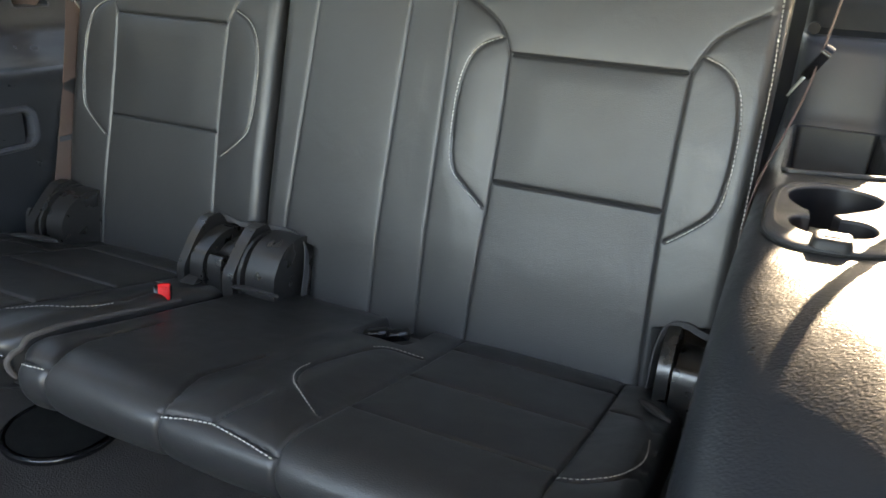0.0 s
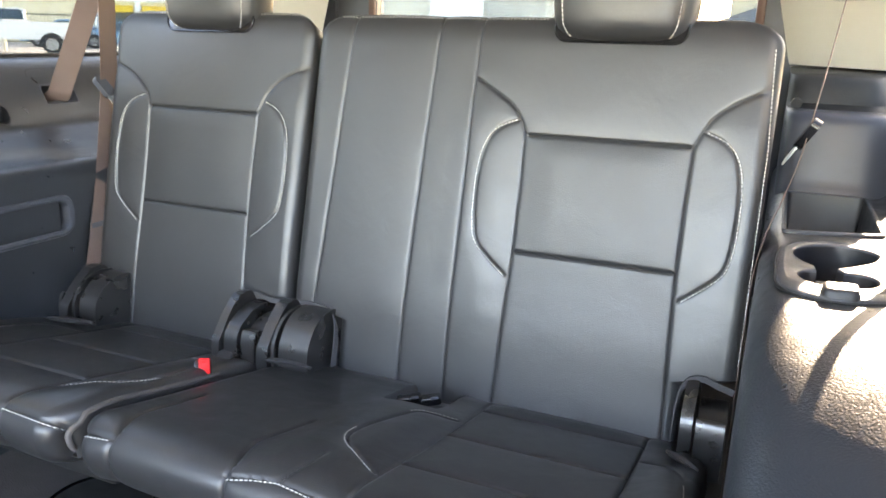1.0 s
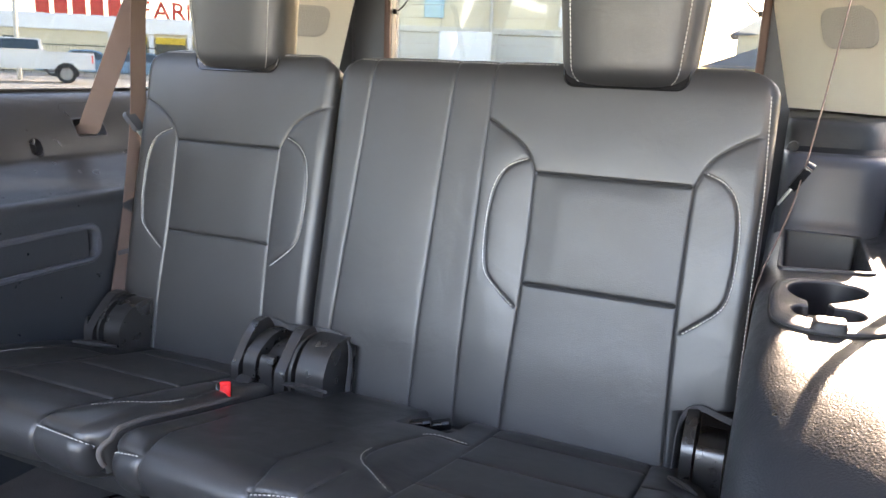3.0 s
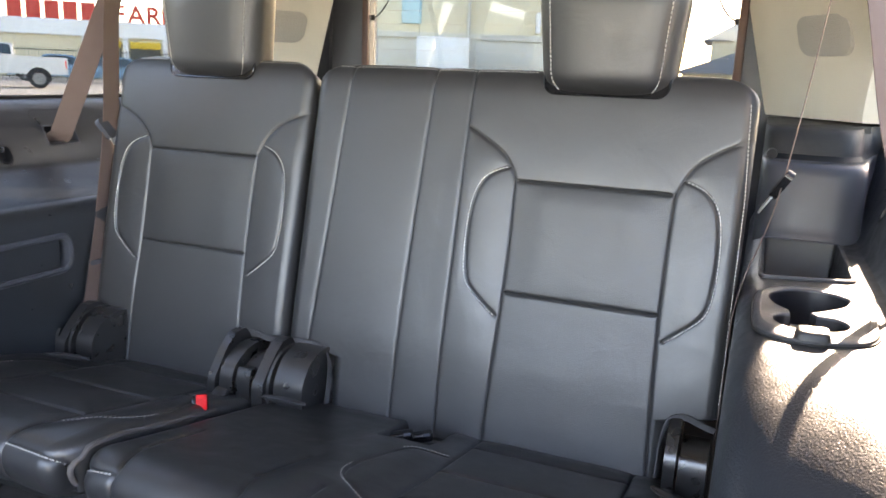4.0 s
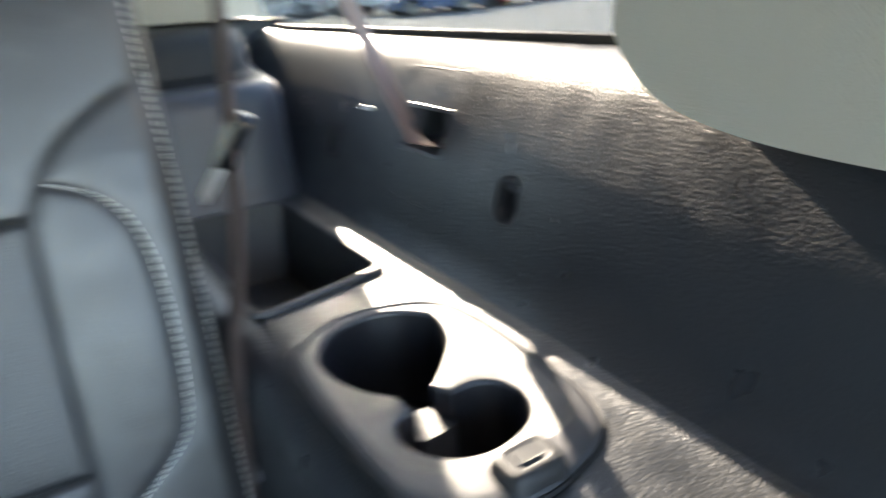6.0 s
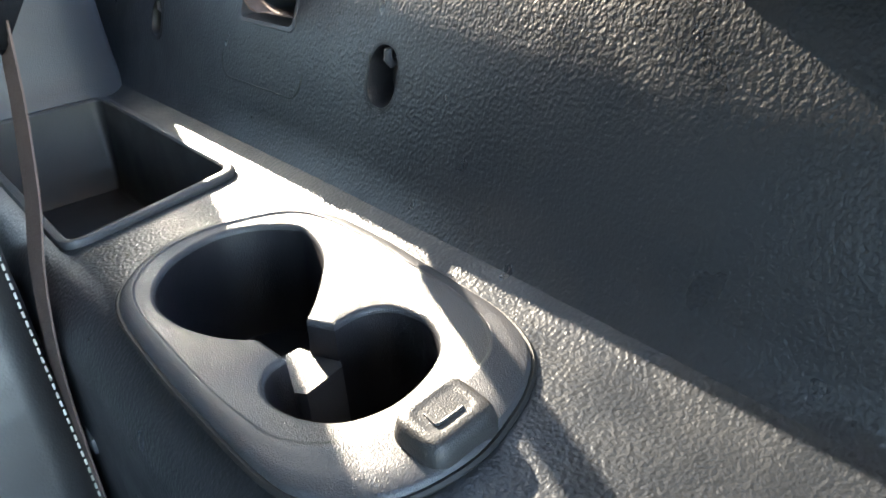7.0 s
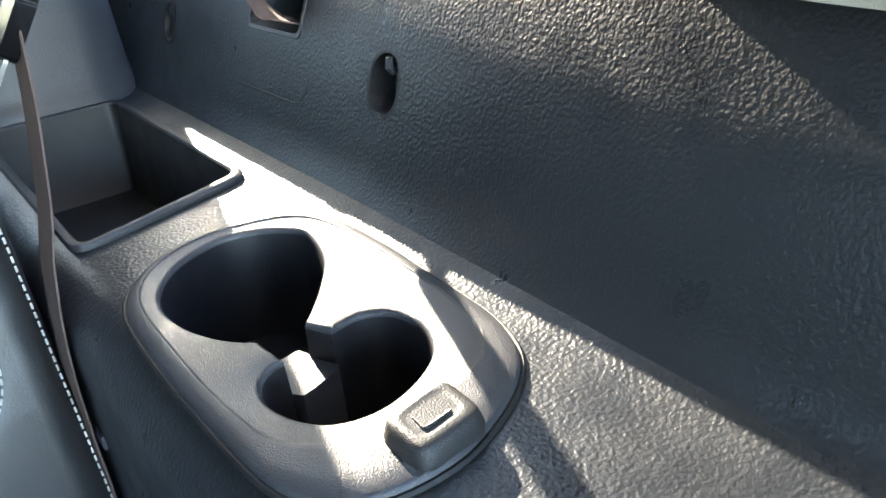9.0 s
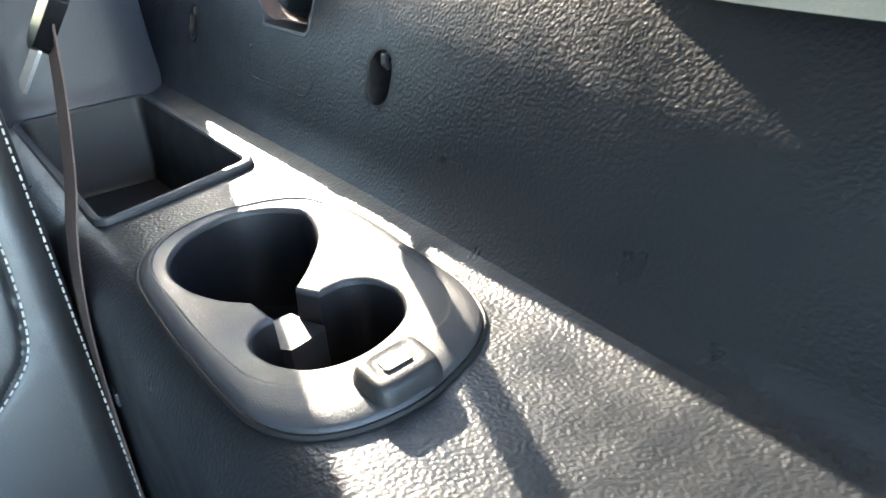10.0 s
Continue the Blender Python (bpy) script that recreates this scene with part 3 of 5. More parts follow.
def headrest(parent, c):
    heights = [-0.096 + 0.192 * (0.5 - 0.5 * math.cos(math.pi * k / 28)) for k in range(29)]
    m = Matrix.Translation((c, 1.203, 1.161)) @ Matrix.Rotation(radians(2.0), 4, "X")
    bm = loft([[tuple(headrest_ring(z, 2 * math.pi * i / 40)) for i in range(40)] for z in heights])
    bmesh.ops.transform(bm, matrix=m, verts=bm.verts)
    h = part("headrest", bm, LEATHER, parent, "padded black leather headrest")
    # seam with pale thread down each cheek and round its lower corner
    for s in (-1, 1):
        line, _ = resample([tuple(m @ (headrest_ring(z, radians(-90 + s * 43)) + Vector((0, -0.0006, 0)))) for z in heights], 0.0012)
        bmt = bmesh.new()
        for k in range(0, len(line) - 5, 6):
            join(bmt, tube([line[k], line[k + 2], line[k + 4]], 0.0008, 5))
        part("stitching", bmt, THREAD, h, "pale seam thread")
    parent = h
    plate = prism(rounded(-0.106, 0.106, -0.024, 0.030, 0.020), "z", -0.004, 0.0035, 0.003, 3)
    p0 = face(0.3755, -0.001)
    turn = Matrix.Translation((c, p0[0], p0[1])) @ Matrix.Rotation(radians(76), 4, "X")
    bmesh.ops.transform(plate, matrix=turn, verts=plate.verts)
    part("bezel", plate, GLOSS, parent, "glossy black plastic headrest bezel")
    lip = rounded(-0.105, 0.105, -0.023, 0.029, 0.020)
    part("bezel_lip", tube([turn @ Vector((x, y, 0.003)) for x, y in lip + lip[:1]], 0.0022, 8), GLOSS, parent, "glossy rounded bezel edge")
    for s in (-1, 1):
        a, b = face(0.37, 0.05), face(0.43, 0.05)
        part("post", tube([(c + s * 0.06, *a), (c + s * 0.06, *b)], 0.007, 10), CHROME, parent, "bright steel headrest post")


def seat_back(t, x0, x1, n0, n1, c, inner, extra, extra_stitch):
    seams, deep, arcs = bucket(c, abs(c - inner) if inner < c else x1 - c, x1 - c - 0.004 if inner < c else abs(c - x0), 1 if inner < c else -1)
    seams = seams + [xw(catmull(q, 6)) for q in extra]

    def bulge(x, w):
        v = np.minimum(BACK_LENGTH - w - 0.29, 0.40)
        d = np.abs(x - c)
        side = step_up(d, 0.135, 0.20) * step_up(v, -0.2, 0.0) * (1 - step_up(v, 0.20, 0.30))
        if inner < c:
            side = side * step_up(x, 0.12, 0.17)
        lower = -0.010 * step_up(-v, 0.1, 0.29)
        return 0.0025 * side + lower + 0.0025 * step_up(0.128 - d, 0, 0.06) * step_up(v, -0.05, 0.03) * (1 - step_up(v, 0.16, 0.21))
    pad = Pad(BACK_PROFILE, side_edge(x0, n0), side_edge(x1, n1), seams, deep, bulge=bulge, step=0.0022, upright=[xw(catmull(q, 6)) for q in extra] + seams[:2])

    def insert(x, w):
        v = BACK_LENGTH - w - 0.29
        return abs(x - c) < 0.133 and v < 0.197
    part("backrest", pad.mesh(insert), [LEATHER, INSERT], t, "black leather seat back with stitched bolsters")
    for a in arcs:
        a = np.array(a)
        a[:, 0] += np.where(a[:, 0] < c, -0.0036, 0.0036)
        part("stitching", pad.stitches(a), THREAD, t, "pale contrast stitching")
    for a in extra_stitch:
        part("stitching", pad.stitches(xw(a)), THREAD, t, "pale contrast stitching")
    headrest(t, c)
    return t, pad


seat_back(WIDE, -0.165, 0.642, -0.060, 0.563, 0.3965, 0.164,
          [[(-0.087, 0.42), (-0.101, 0.12), (-0.115, -0.141), (-0.120, -0.29)], [(0.086, 0.42), (0.075, 0.06), (0.069, -0.29)], [(0.161, 0.42), (0.1605, 0.06), (0.161, -0.29)]],
          [[(0.629, 0.35), (0.6375, 0.2), (0.6385, -0.13)], [(-0.12, 0.389), (0.28, 0.391)]])
seat_back(NARROW, -0.668, -0.174, -0.585, -0.265, -0.420, -0.174,
          [], [[(-0.62, 0.389), (-0.21, 0.391)]])

CUSHION_PROFILE = [(1.075, 0.445), (1.03, 0.462), (0.99, 0.470), (0.90, 0.490), (0.80, 0.513), (0.70, 0.536), (0.63, 0.553), (0.585, 0.563), (0.556, 0.562), (0.541, 0.549), (0.538, 0.530), (0.546, 0.507), (0.562, 0.490), (0.60, 0.478), (0.66, 0.470)]
CP, CW = resample(catmull(CUSHION_PROFILE, 10), 0.006)
FRONT = int(np.argmin(CP[:, 0]))


def wy(y):
    """Profile length at depth y on the top of a cushion."""
    return float(np.interp(-y, -CP[:FRONT + 1, 0], CW[:FRONT + 1]))


def cw(points):
    """(x, y) on top of the cushion; y below zero: so far along the nose past its front."""
    return [(x, wy(y) if y >= 0 else CW[FRONT] - y) for x, y in points]


def seat_cushion(t, x0, x1, c, way, more, more_stitch, pocket=None):
    """way: +1 where the middle of the car lies towards -x."""
    k = lambda pts: [(c + way * a, b) for a, b in pts]
    inner = catmull(k([(-0.145, 0.905), (-0.175, 0.892), (-0.203, 0.869), (-0.220, 0.80), (-0.227, 0.74), (-0.221, 0.70), (-0.195, 0.665), (-0.142, 0.632)]), 6)
    outer = catmull(k([(0.135, 0.918), (0.175, 0.905), (0.200, 0.85), (0.210, 0.76), (0.195, 0.70), (0.165, 0.675), (0.128, 0.668)]), 6)
    left, right = k([(-0.138, 1.04), (-0.134, 0.80), (-0.136, 0.64), (-0.136, 0.585), (-0.135, 0.545), (-0.135, -0.05)]), k([(0.128, 1.04), (0.130, 0.80), (0.128, 0.64), (0.135, 0.585), (0.135, 0.545), (0.135, -0.05)])
    cross = [k([(-0.135, y), (0.128, y)]) for y in (0.685, 0.835, 0.990)]
    seams = [cw(q) for q in (inner, outer, left, right, *cross, *more)]

    def bulge(x, w):
        d = np.abs(x - c)
        y = np.interp(w, CW, CP[:, 0])
        h = 0.012 * step_up(d, 0.13, 0.2) * (1 - step_up(d, 0.23, 0.33)) * step_up(y, 0.55, 0.66) * (1 - step_up(y, 0.86, 0.98))
        if pocket:
            a, b, f = pocket
            h = h - 0.020 * step_up(x, a, a + 0.012) * (1 - step_up(x, b - 0.012, b)) * step_up(y, f, f + 0.012)
        return h
    e = 0.025
    lo, hi = x0, x1
    corner = lambda w: 0.035 * max(0.0, min(1.0, (w - wy(0.60)) / 0.05)) ** 2
    pad = Pad(CUSHION_PROFILE, lambda w: lo + corner(w) * 0.5, lambda w: hi - corner(w) * 0.5, seams, [], edge=e, step=0.0026, puff=0.006, bulge=bulge, flank=0.05, upright=[cw(left), cw(right)])
    part("seat_cushion", pad.mesh(lambda x, w: abs(x - c) < 0.13), [LEATHER, INSERT], t, "black leather seat cushion")
    for q in (inner[:14], inner[24:], outer[14:]):
        part("stitching", pad.stitches(cw(q), aside=-0.0045 * way), THREAD, t, "pale contrast stitching")
    for q in more_stitch:
        part("stitching", pad.stitches(cw(q), aside=-0.004), THREAD, t, "pale contrast stitching")
    # base frame under the cushion
    part("seat_base", box_bm((x1 - x0 - 0.08, 0.40, 0.06), ((x0 + x1) / 2, 0.86, 0.415), 0.01), RUBBER, t, "black steel seat base")
    for x in (x0 + 0.08, x1 - 0.08):
        for y in (0.88, 1.0):
            part("leg", box_bm((0.03, 0.04, 0.40 - FLOOR), (x, y, (0.40 + FLOOR) / 2), 0.004), RUBBER, t)
    return t, pad


seat_cushion(WIDE, -0.158, 0.618, 0.395, 1,
             [[(-0.085, -0.06), (-0.082, 0.56), (-0.105, 0.62), (-0.108, 0.75)], [(0.097, -0.06), (0.10, 0.57), (0.079, 0.63), (0.088, 0.75)],
              [(0.097, 0.546), (0.135, 0.552), (0.168, 0.556), (0.215, 0.5515), (0.261, 0.546)], [(-0.158, 0.546), (-0.085, 0.549)], [(0.168, 0.556), (0.180, 0.60), (0.182, 0.63)]],
             [[(0.10, 0.5465), (0.135, 0.5522), (0.168, 0.5562), (0.215, 0.5517), (0.258, 0.5465)], [(-0.15, 0.546), (-0.087, 0.5495)]], (0.108, 0.208, 0.918))
_, narrow_pad = seat_cushion(NARROW, -0.70, -0.172, -0.4215, -1,
                             [[(-0.285, 0.549), (-0.18, 0.546)]], [[(-0.283, 0.5495), (-0.185, 0.5465)]])
# raw cloth welt along the open side of the narrow cushion
welt = [tuple(narrow_pad.at(-0.1745 - 0.004 * max(0.0, (w - wy(0.60)) / 0.12), w, 0.0005)[0]) for w in np.linspace(wy(0.86), CW[FRONT] + 0.045, 40)]
part("welt", tube(welt, 0.0042, 8), CLOTH_WELT, NARROW, "grey-brown cloth welt")


# ---- fittings of the side trim ----
def grow(outline, d):
    """Push a closed outline outwards by d."""
    p = np.array(outline)
    t = np.roll(p, -1, 0) - np.roll(p, 1, 0)
    n = np.stack([t[:, 1], -t[:, 0]], 1)
    n /= np.linalg.norm(n, axis=1)[:, None] + 1e-9
    return [tuple(q) for q in p + n * d]


def cup_holder():
    t = thing("cup_holder", "dark plastic twin cup holder set into the armrest ledge", "cup holder", at=(0.74, 0.93, 0.80))
    rim = [(0.672, 1.015), (0.691, 1.049), (0.722, 1.069), (0.757, 1.072), (0.798, 1.057), (0.815, 1.026), (0.8175, 0.97), (0.8155, 0.935), (0.8135, 0.898), (0.810, 0.864), (0.7995, 0.836), (0.783, 0.819), (0.762, 0.808), (0.735, 0.800), (0.707, 0.8015), (0.688, 0.810), (0.676, 0.824), (0.669, 0.847), (0.667, 0.90), (0.667, 0.951)]
    crease = [(0.680, 1.012), (0.697, 1.045), (0.725, 1.0625), (0.757, 1.065), (0.793, 1.051), (0.806, 1.023), (0.8085, 0.97), (0.8065, 0.935), (0.804, 0.895), (0.797, 0.864), (0.783, 0.844), (0.766, 0.8365), (0.747, 0.8345), (0.728, 0.834), (0.711, 0.836), (0.697, 0.8425), (0.687, 0.853), (0.680, 0.868), (0.6765, 0.905), (0.6765, 0.951)]
    ring, fold = ([tuple(q) for q in catmull(p, 6, closed=True)] for p in (rim, crease))
    area = lambda q: sum(a[0] * b[1] - b[0] * a[1] for a, b in zip(q, q[1:] + q[:1]))

    def offset(outline, d):
        """Push an outline outwards by d, whichever way it runs."""
        wider = abs(area(grow(outline, 0.001))) > abs(area(outline))
        return grow(outline, d if wider else -d)

    mid = lambda k: [(a[0] + (b[0] - a[0]) * k, a[1] + (b[1] - a[1]) * k) for a, b in zip(ring, fold)]
    layers = [(offset(ring, -0.0035), 0.790), (offset(ring, -0.0035), 0.8015), (offset(ring, -0.0004), 0.8018), (ring, 0.8030), (offset(ring, -0.0007), 0.8046), (offset(ring, -0.0020), 0.8057), (mid(0.45), 0.8064), (mid(0.86), 0.8071), (mid(0.95), 0.8070), (fold, 0.8063), (offset(fold, -0.0012), 0.8059)]
    bm = loft([[(*q, z) for q in o] for o, z in layers], caps=False)
    hole = cup_outline()
    n, m = len(ring), len(hole)
    bm.verts.ensure_lookup_table()
    outer = [bm.verts[(len(layers) - 1) * n + i] for i in range(n)]
    lips = [[bm.verts.new((*q, z)) for q in offset(hole, d)] for d, z in ((0.0026, 0.8059), (0.0016, 0.8055), (0.0007, 0.8047), (0.0001, 0.8035), (0.0, 0.802))]
    for a, b in zip(lips, lips[1:]):
        for i in range(m):
            bm.faces.new((a[i], a[(i + 1) % m], b[(i + 1) % m], b[i]))
    edges = [bm.edges.get((outer[i], outer[(i + 1) % n])) for i in range(n)] + [bm.edges.get((lips[0][i], lips[0][(i + 1) % m])) for i in range(m)]
    bmesh.ops.triangle_fill(bm, use_beauty=True, use_dissolve=False, edges=edges)
    part("plate", bm, CUP_PLASTIC, t, "satin black cup holder plate")
    joint = offset(ring, 0.0008)
    part("gasket", tube([(*q, 0.8012) for q in joint + joint[:1]], 0.0019, 6), RUBBER, t, "dark joint round the plate")
    # wells, narrowing downwards; their shade is put into a near-black colour
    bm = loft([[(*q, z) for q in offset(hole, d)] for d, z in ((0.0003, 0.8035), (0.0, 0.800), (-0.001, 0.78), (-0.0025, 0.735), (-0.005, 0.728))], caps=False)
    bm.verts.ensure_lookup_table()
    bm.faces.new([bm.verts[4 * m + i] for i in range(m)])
    part("well", bm, SHADED_WELL, t, "deep cup wells with their shade in a near-black colour")
    neck = [(0.7155, 0.9375), (0.7135, 0.908), (0.7175, 0.9025), (0.7415, 0.9085), (0.7440, 0.914), (0.7370, 0.930), (0.7345, 0.9385)]
    part("divider", prism(neck, "z", 0.727, 0.7845, 0.0012, 2), CUP_PLASTIC, t, "low step between the two wells")
    # socket cover: a block with a sloping top and a thumb recess
    block = soft_quad([(0.7165, 0.8010), (0.7525, 0.8040), (0.7525, 0.8325), (0.7155, 0.8290)], 0.008)
    inner = soft_quad([(0.7225, 0.8075), (0.7465, 0.8100), (0.7465, 0.8275), (0.7215, 0.8245)], 0.006)
    shape = [(offset(block, 0.0012), 0.8000), (offset(block, 0.0012), 0.8085), (block, 0.8125), (offset(block, -0.0012), 0.8148), (offset(block, -0.0030), 0.8158), (offset(inner, 0.0010), 0.8160), (inner, 0.8159), (offset(inner, -0.0010), 0.8156), (offset(inner, -0.0030), 0.8156)]
    rings = [[(x, y, z + (y - 0.817) * 0.06) for x, y in o] for o, z in shape]
    cap = part("cover", loft(rings), COVER, t, "small worn hinged socket cover")
    groove = [(0.7405, 0.8130), (0.7275, 0.8120), (0.7265, 0.8150), (0.7268, 0.8200)]
    part("thumb_ridge", tube([(x, y, 0.8155) for x, y in catmull(groove, 5)], 0.0009, 6), COVER, cap)
    return t


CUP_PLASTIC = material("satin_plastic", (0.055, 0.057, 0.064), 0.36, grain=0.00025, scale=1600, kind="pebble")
# far darker than the plate: the shade inside recesses is in this colour
SHADED_WELL = material("shaded_well_plastic", (0.012, 0.012, 0.015), 0.42, grain=0.0002, scale=1300, kind="pebble")
COVER = material("cover_plastic", (0.030, 0.030, 0.031), 0.42, grain=0.0002, scale=1500, kind="pebble")
cup_holder()


def storage_bin():
    t = thing("storage_bin", "open rectangular dark plastic bin behind the cup holder", "storage bin", at=(0.747, 1.32, 0.70))
    a = lambda d: bin_outline(d, 0.012 + d)
    rings = [(0.0, 0.8030), (-0.0005, 0.795), (-0.006, 0.716), (-0.0085, 0.710), (-0.011, 0.709)]
    bm = loft([[(*q, z) for q in a(d)] for d, z in rings], caps=False)
    bm.verts.ensure_lookup_table()
    n = len(a(0))
    bm.faces.new([bm.verts[(len(rings) - 1) * n + i] for i in range(n)])
    part("liner", bm, LINER, t, "dark plastic bin liner")
    edge = [(0.0070, 0.800), (0.0074, 0.8030), (0.0062, 0.8050), (0.004, 0.8056), (0.0012, 0.8050), (0.0, 0.8030)]
    part("rim", loft([[(*q, z + 0.0004) for q in a(d)] for d, z in edge], caps=False), CUP_PLASTIC, t, "satin rim of the bin")
    return t


LINER = material("bin_plastic", (0.026, 0.025, 0.026), 0.42, grain=0.0002, scale=1100, kind="pebble")
storage_bin()


def on_wall(bm, side, off=0.0):
    """Lay a part modelled round x = 0 against the leaning side wall."""
    for v in bm.verts:
        z = v.co.z if side > 0 else 0.997 - (0.997 - v.co.z) * 0.165 / 0.120
        v.co.x = side * (wall_x(z) - wall_turn(v.co.y) + v.co.x - off)
    return bm


BELT_PATHS = [
    [(0.905, 1.176, 0.895), (0.872, 1.186, 0.912), (0.858, 1.190, 0.94), (0.826, 1.219, 1.05), (0.795, 1.275, 1.21), (0.765, 1.33, 1.34), (0.742, 1.37, 1.44), (0.735, 1.378, 1.47)],
    [(0.735, 1.372, 1.47), (0.733, 1.345, 1.42), (0.727, 1.262, 1.30), (0.720, 1.215, 1.20), (0.690, 1.165, 0.95), (0.668, 1.105, 0.74), (0.660, 1.078, 0.66), (0.658, 1.050, 0.56), (0.658, 1.03, 0.49), (0.664, 1.03, 0.36)],
    [(0.735, 1.372, 1.47), (0.733, 1.345, 1.42), (0.727, 1.262, 1.30), (0.720, 1.215, 1.20), (0.690, 1.165, 0.95), (0.668, 1.118, 0.855), (0.652, 1.098, 0.805), (0.643, 1.09, 0.75), (0.6405, 1.095, 0.67), (0.6405, 1.10, 0.55), (0.641, 1.10, 0.36)],
]


def seat_belt(side, label):
    t = thing("seat_belt", label, "seat belt", "outer seat belts", at=(side * 0.73, 1.3, 0.9))
    for k, p in enumerate([BELT_PATHS[0], BELT_PATHS[2] if side > 0 else BELT_PATHS[1]]):
        q = catmull([(side * x, y, z) for x, y, z in p], 6)
        wide = ((0.72, 0.69, -0.25) if side > 0 else (0.6, 0.8, -0.25)) if k == 0 else (side * 0.035, 1.0, -0.12)
        part("strap", ribbon(q, [wide] * len(q), 0.047, 0.0020), WEBBING, t)
    # upper guide
    part("guide", box_bm((0.03, 0.075, 0.045), (side * 0.742, 1.375, 1.478), 0.008), SMOOTH_PLASTIC, t, "dark plastic belt guide")
    # latch tongue hanging on the strap
    u = Vector((-side * 0.48, 0.30, -0.82)).normalized()
    w = Vector((-side * 0.10, -1.0, -0.2))
    w = (w - u * w.dot(u)).normalized()
    m = Matrix(((*u, 0), (*w, 0), (*u.cross(w), 0), (0, 0, 0, 1))).transposed()
    m.translation = Vector((side * 0.693, 1.146, 0.953))
    bm = prism(rounded(-0.014, 0.036, -0.013, 0.013, 0.010), "z", -0.006, 0.006, 0.003)
    bmesh.ops.transform(bm, matrix=m, verts=bm.verts)
    grip = part("tongue_grip", bm, GLOSS if side > 0 else SMOOTH_PLASTIC, t, "dark plastic grip of the belt tongue")
    bm = prism(rounded(0.032, 0.068, -0.011, 0.011, 0.003), "z", -0.0013, 0.0013, 0.0004)
    bmesh.ops.transform(bm, matrix=m, verts=bm.verts)
    part("tongue_plate", bm, CHROME, grip, "bright steel latch plate")
    # lower keeper clip
    part("stop_button", box_bm((0.006, 0.05, 0.012), (0.6455, 1.093, 0.69) if side > 0 else (-0.661, 1.080, 0.66), 0.002), SMOOTH_PLASTIC, t)
    # slotted anchor plate on the wall
    outline = rounded(1.126, 1.257, 0.850, 0.972, 0.016)
    part("outlet_joint", on_wall(tube([(0.0003, *q) for q in outline + outline[:1]], 0.0009, 6), side), RUBBER, t, "dark joint round the belt outlet plate")
    bm = loft([[(0, *q) for q in rounded(1.1425, 1.2345, 0.8945, 0.9395, 0.007)], [(-0.0010, *q) for q in rounded(1.1435, 1.2335, 0.8955, 0.9385, 0.007)], [(-0.0003, *q) for q in rounded(1.146, 1.231, 0.898, 0.936, 0.005)], [(0.02, *q) for q in rounded(1.148, 1.229, 0.900, 0.934, 0.005)]], caps=False)
    part("slot_rim", on_wall(bm, side), SMOOTH_PLASTIC, t)
    return t


seat_belt(1, "brown-grey webbing seat belt hanging beside the wide seat back")
seat_belt(-1, "brown-grey webbing seat belt hanging beside the narrow seat back")


def wall_hook(side, y, z0, z1, wide):
    t = thing("wall_hook", "small dark hook recessed in the side trim", "hook", "recessed wall hooks", at=(side * 0.87, y, z0))
    bm = loft([[(0.0, *q) for q in rounded(y - wide / 2 - 0.002, y + wide / 2 + 0.002, z0 - 0.002, z1 + 0.002, wide * 0.45)],
               [(-0.0008, *q) for q in rounded(y - wide / 2 - 0.001, y + wide / 2 + 0.001, z0 - 0.001, z1 + 0.001, wide * 0.45)],
               [(-0.0004, *q) for q in rounded(y - wide / 2 + 0.002, y + wide / 2 - 0.002, z0 + 0.002, z1 - 0.002, wide * 0.40)],
               [(0.020, *q) for q in rounded(y - wide / 2 + 0.003, y + wide / 2 - 0.003, z0 + 0.003, z1 - 0.003, wide * 0.38)]], caps=False)
    bm.verts.ensure_lookup_table()
    n = len(bm.verts) // 4
    bm.faces.new([bm.verts[3 * n + i] for i in range(n)])
    # the recess takes the same colour with shade painted in
    part("cup", on_wall(bm, side), SHADED_WELL, t)
    part("peg", on_wall(tube([(0.018, y, z1 - 0.012), (0.006, y, z1 - 0.014), (0.002, y, z1 - 0.010), (0.001, y, z1 - 0.004)], 0.0028, 8), side), SMOOTH_PLASTIC, t)


for s in (1, -1):
    wall_hook(s, 1.028, 0.862, 0.903, 0.034)
    wall_hook(s, 1.405, 0.862, 0.899, 0.026)
    b = thing("trim_clip", "small bright trim fastener on the side wall", "fastener", "trim fasteners", at=(s * 0.88, 1.33, 0.925))
    part("head", on_wall(prism(rounded(1.318, 1.338, 0.922, 0.9265, 0.002), "x", -0.002, 0.003, 0.001), s), CHROME, b)

# pocket in the flank of the far trim
pk = thing("side_pocket", "shallow black storage pocket in the side trim flank", "storage pocket", at=(-0.66, 0.84, 0.69))
F = -0.667
part("rim", loft([[(F, *q) for q in rounded(0.60, 1.022, 0.652, 0.738, 0.030)], [(F + 0.005, *q) for q in rounded(0.603, 1.019, 0.655, 0.735, 0.028)], [(F + 0.006, *q) for q in rounded(0.606, 1.015, 0.659, 0.731, 0.026)], [(F + 0.003, *q) for q in rounded(0.612, 1.008, 0.664, 0.726, 0.020)], [(F - 0.016, *q) for q in rounded(0.613, 1.006, 0.665, 0.725, 0.019)]], caps=False), SMOOTH_PLASTIC, pk, "satin pocket rim")
bm = prism(rounded(0.604, 0.990, 0.657, 0.733, 0.016), "x", F - 0.028, F - 0.003, 0.003)
part("liner", bm, PLASTIC, pk)

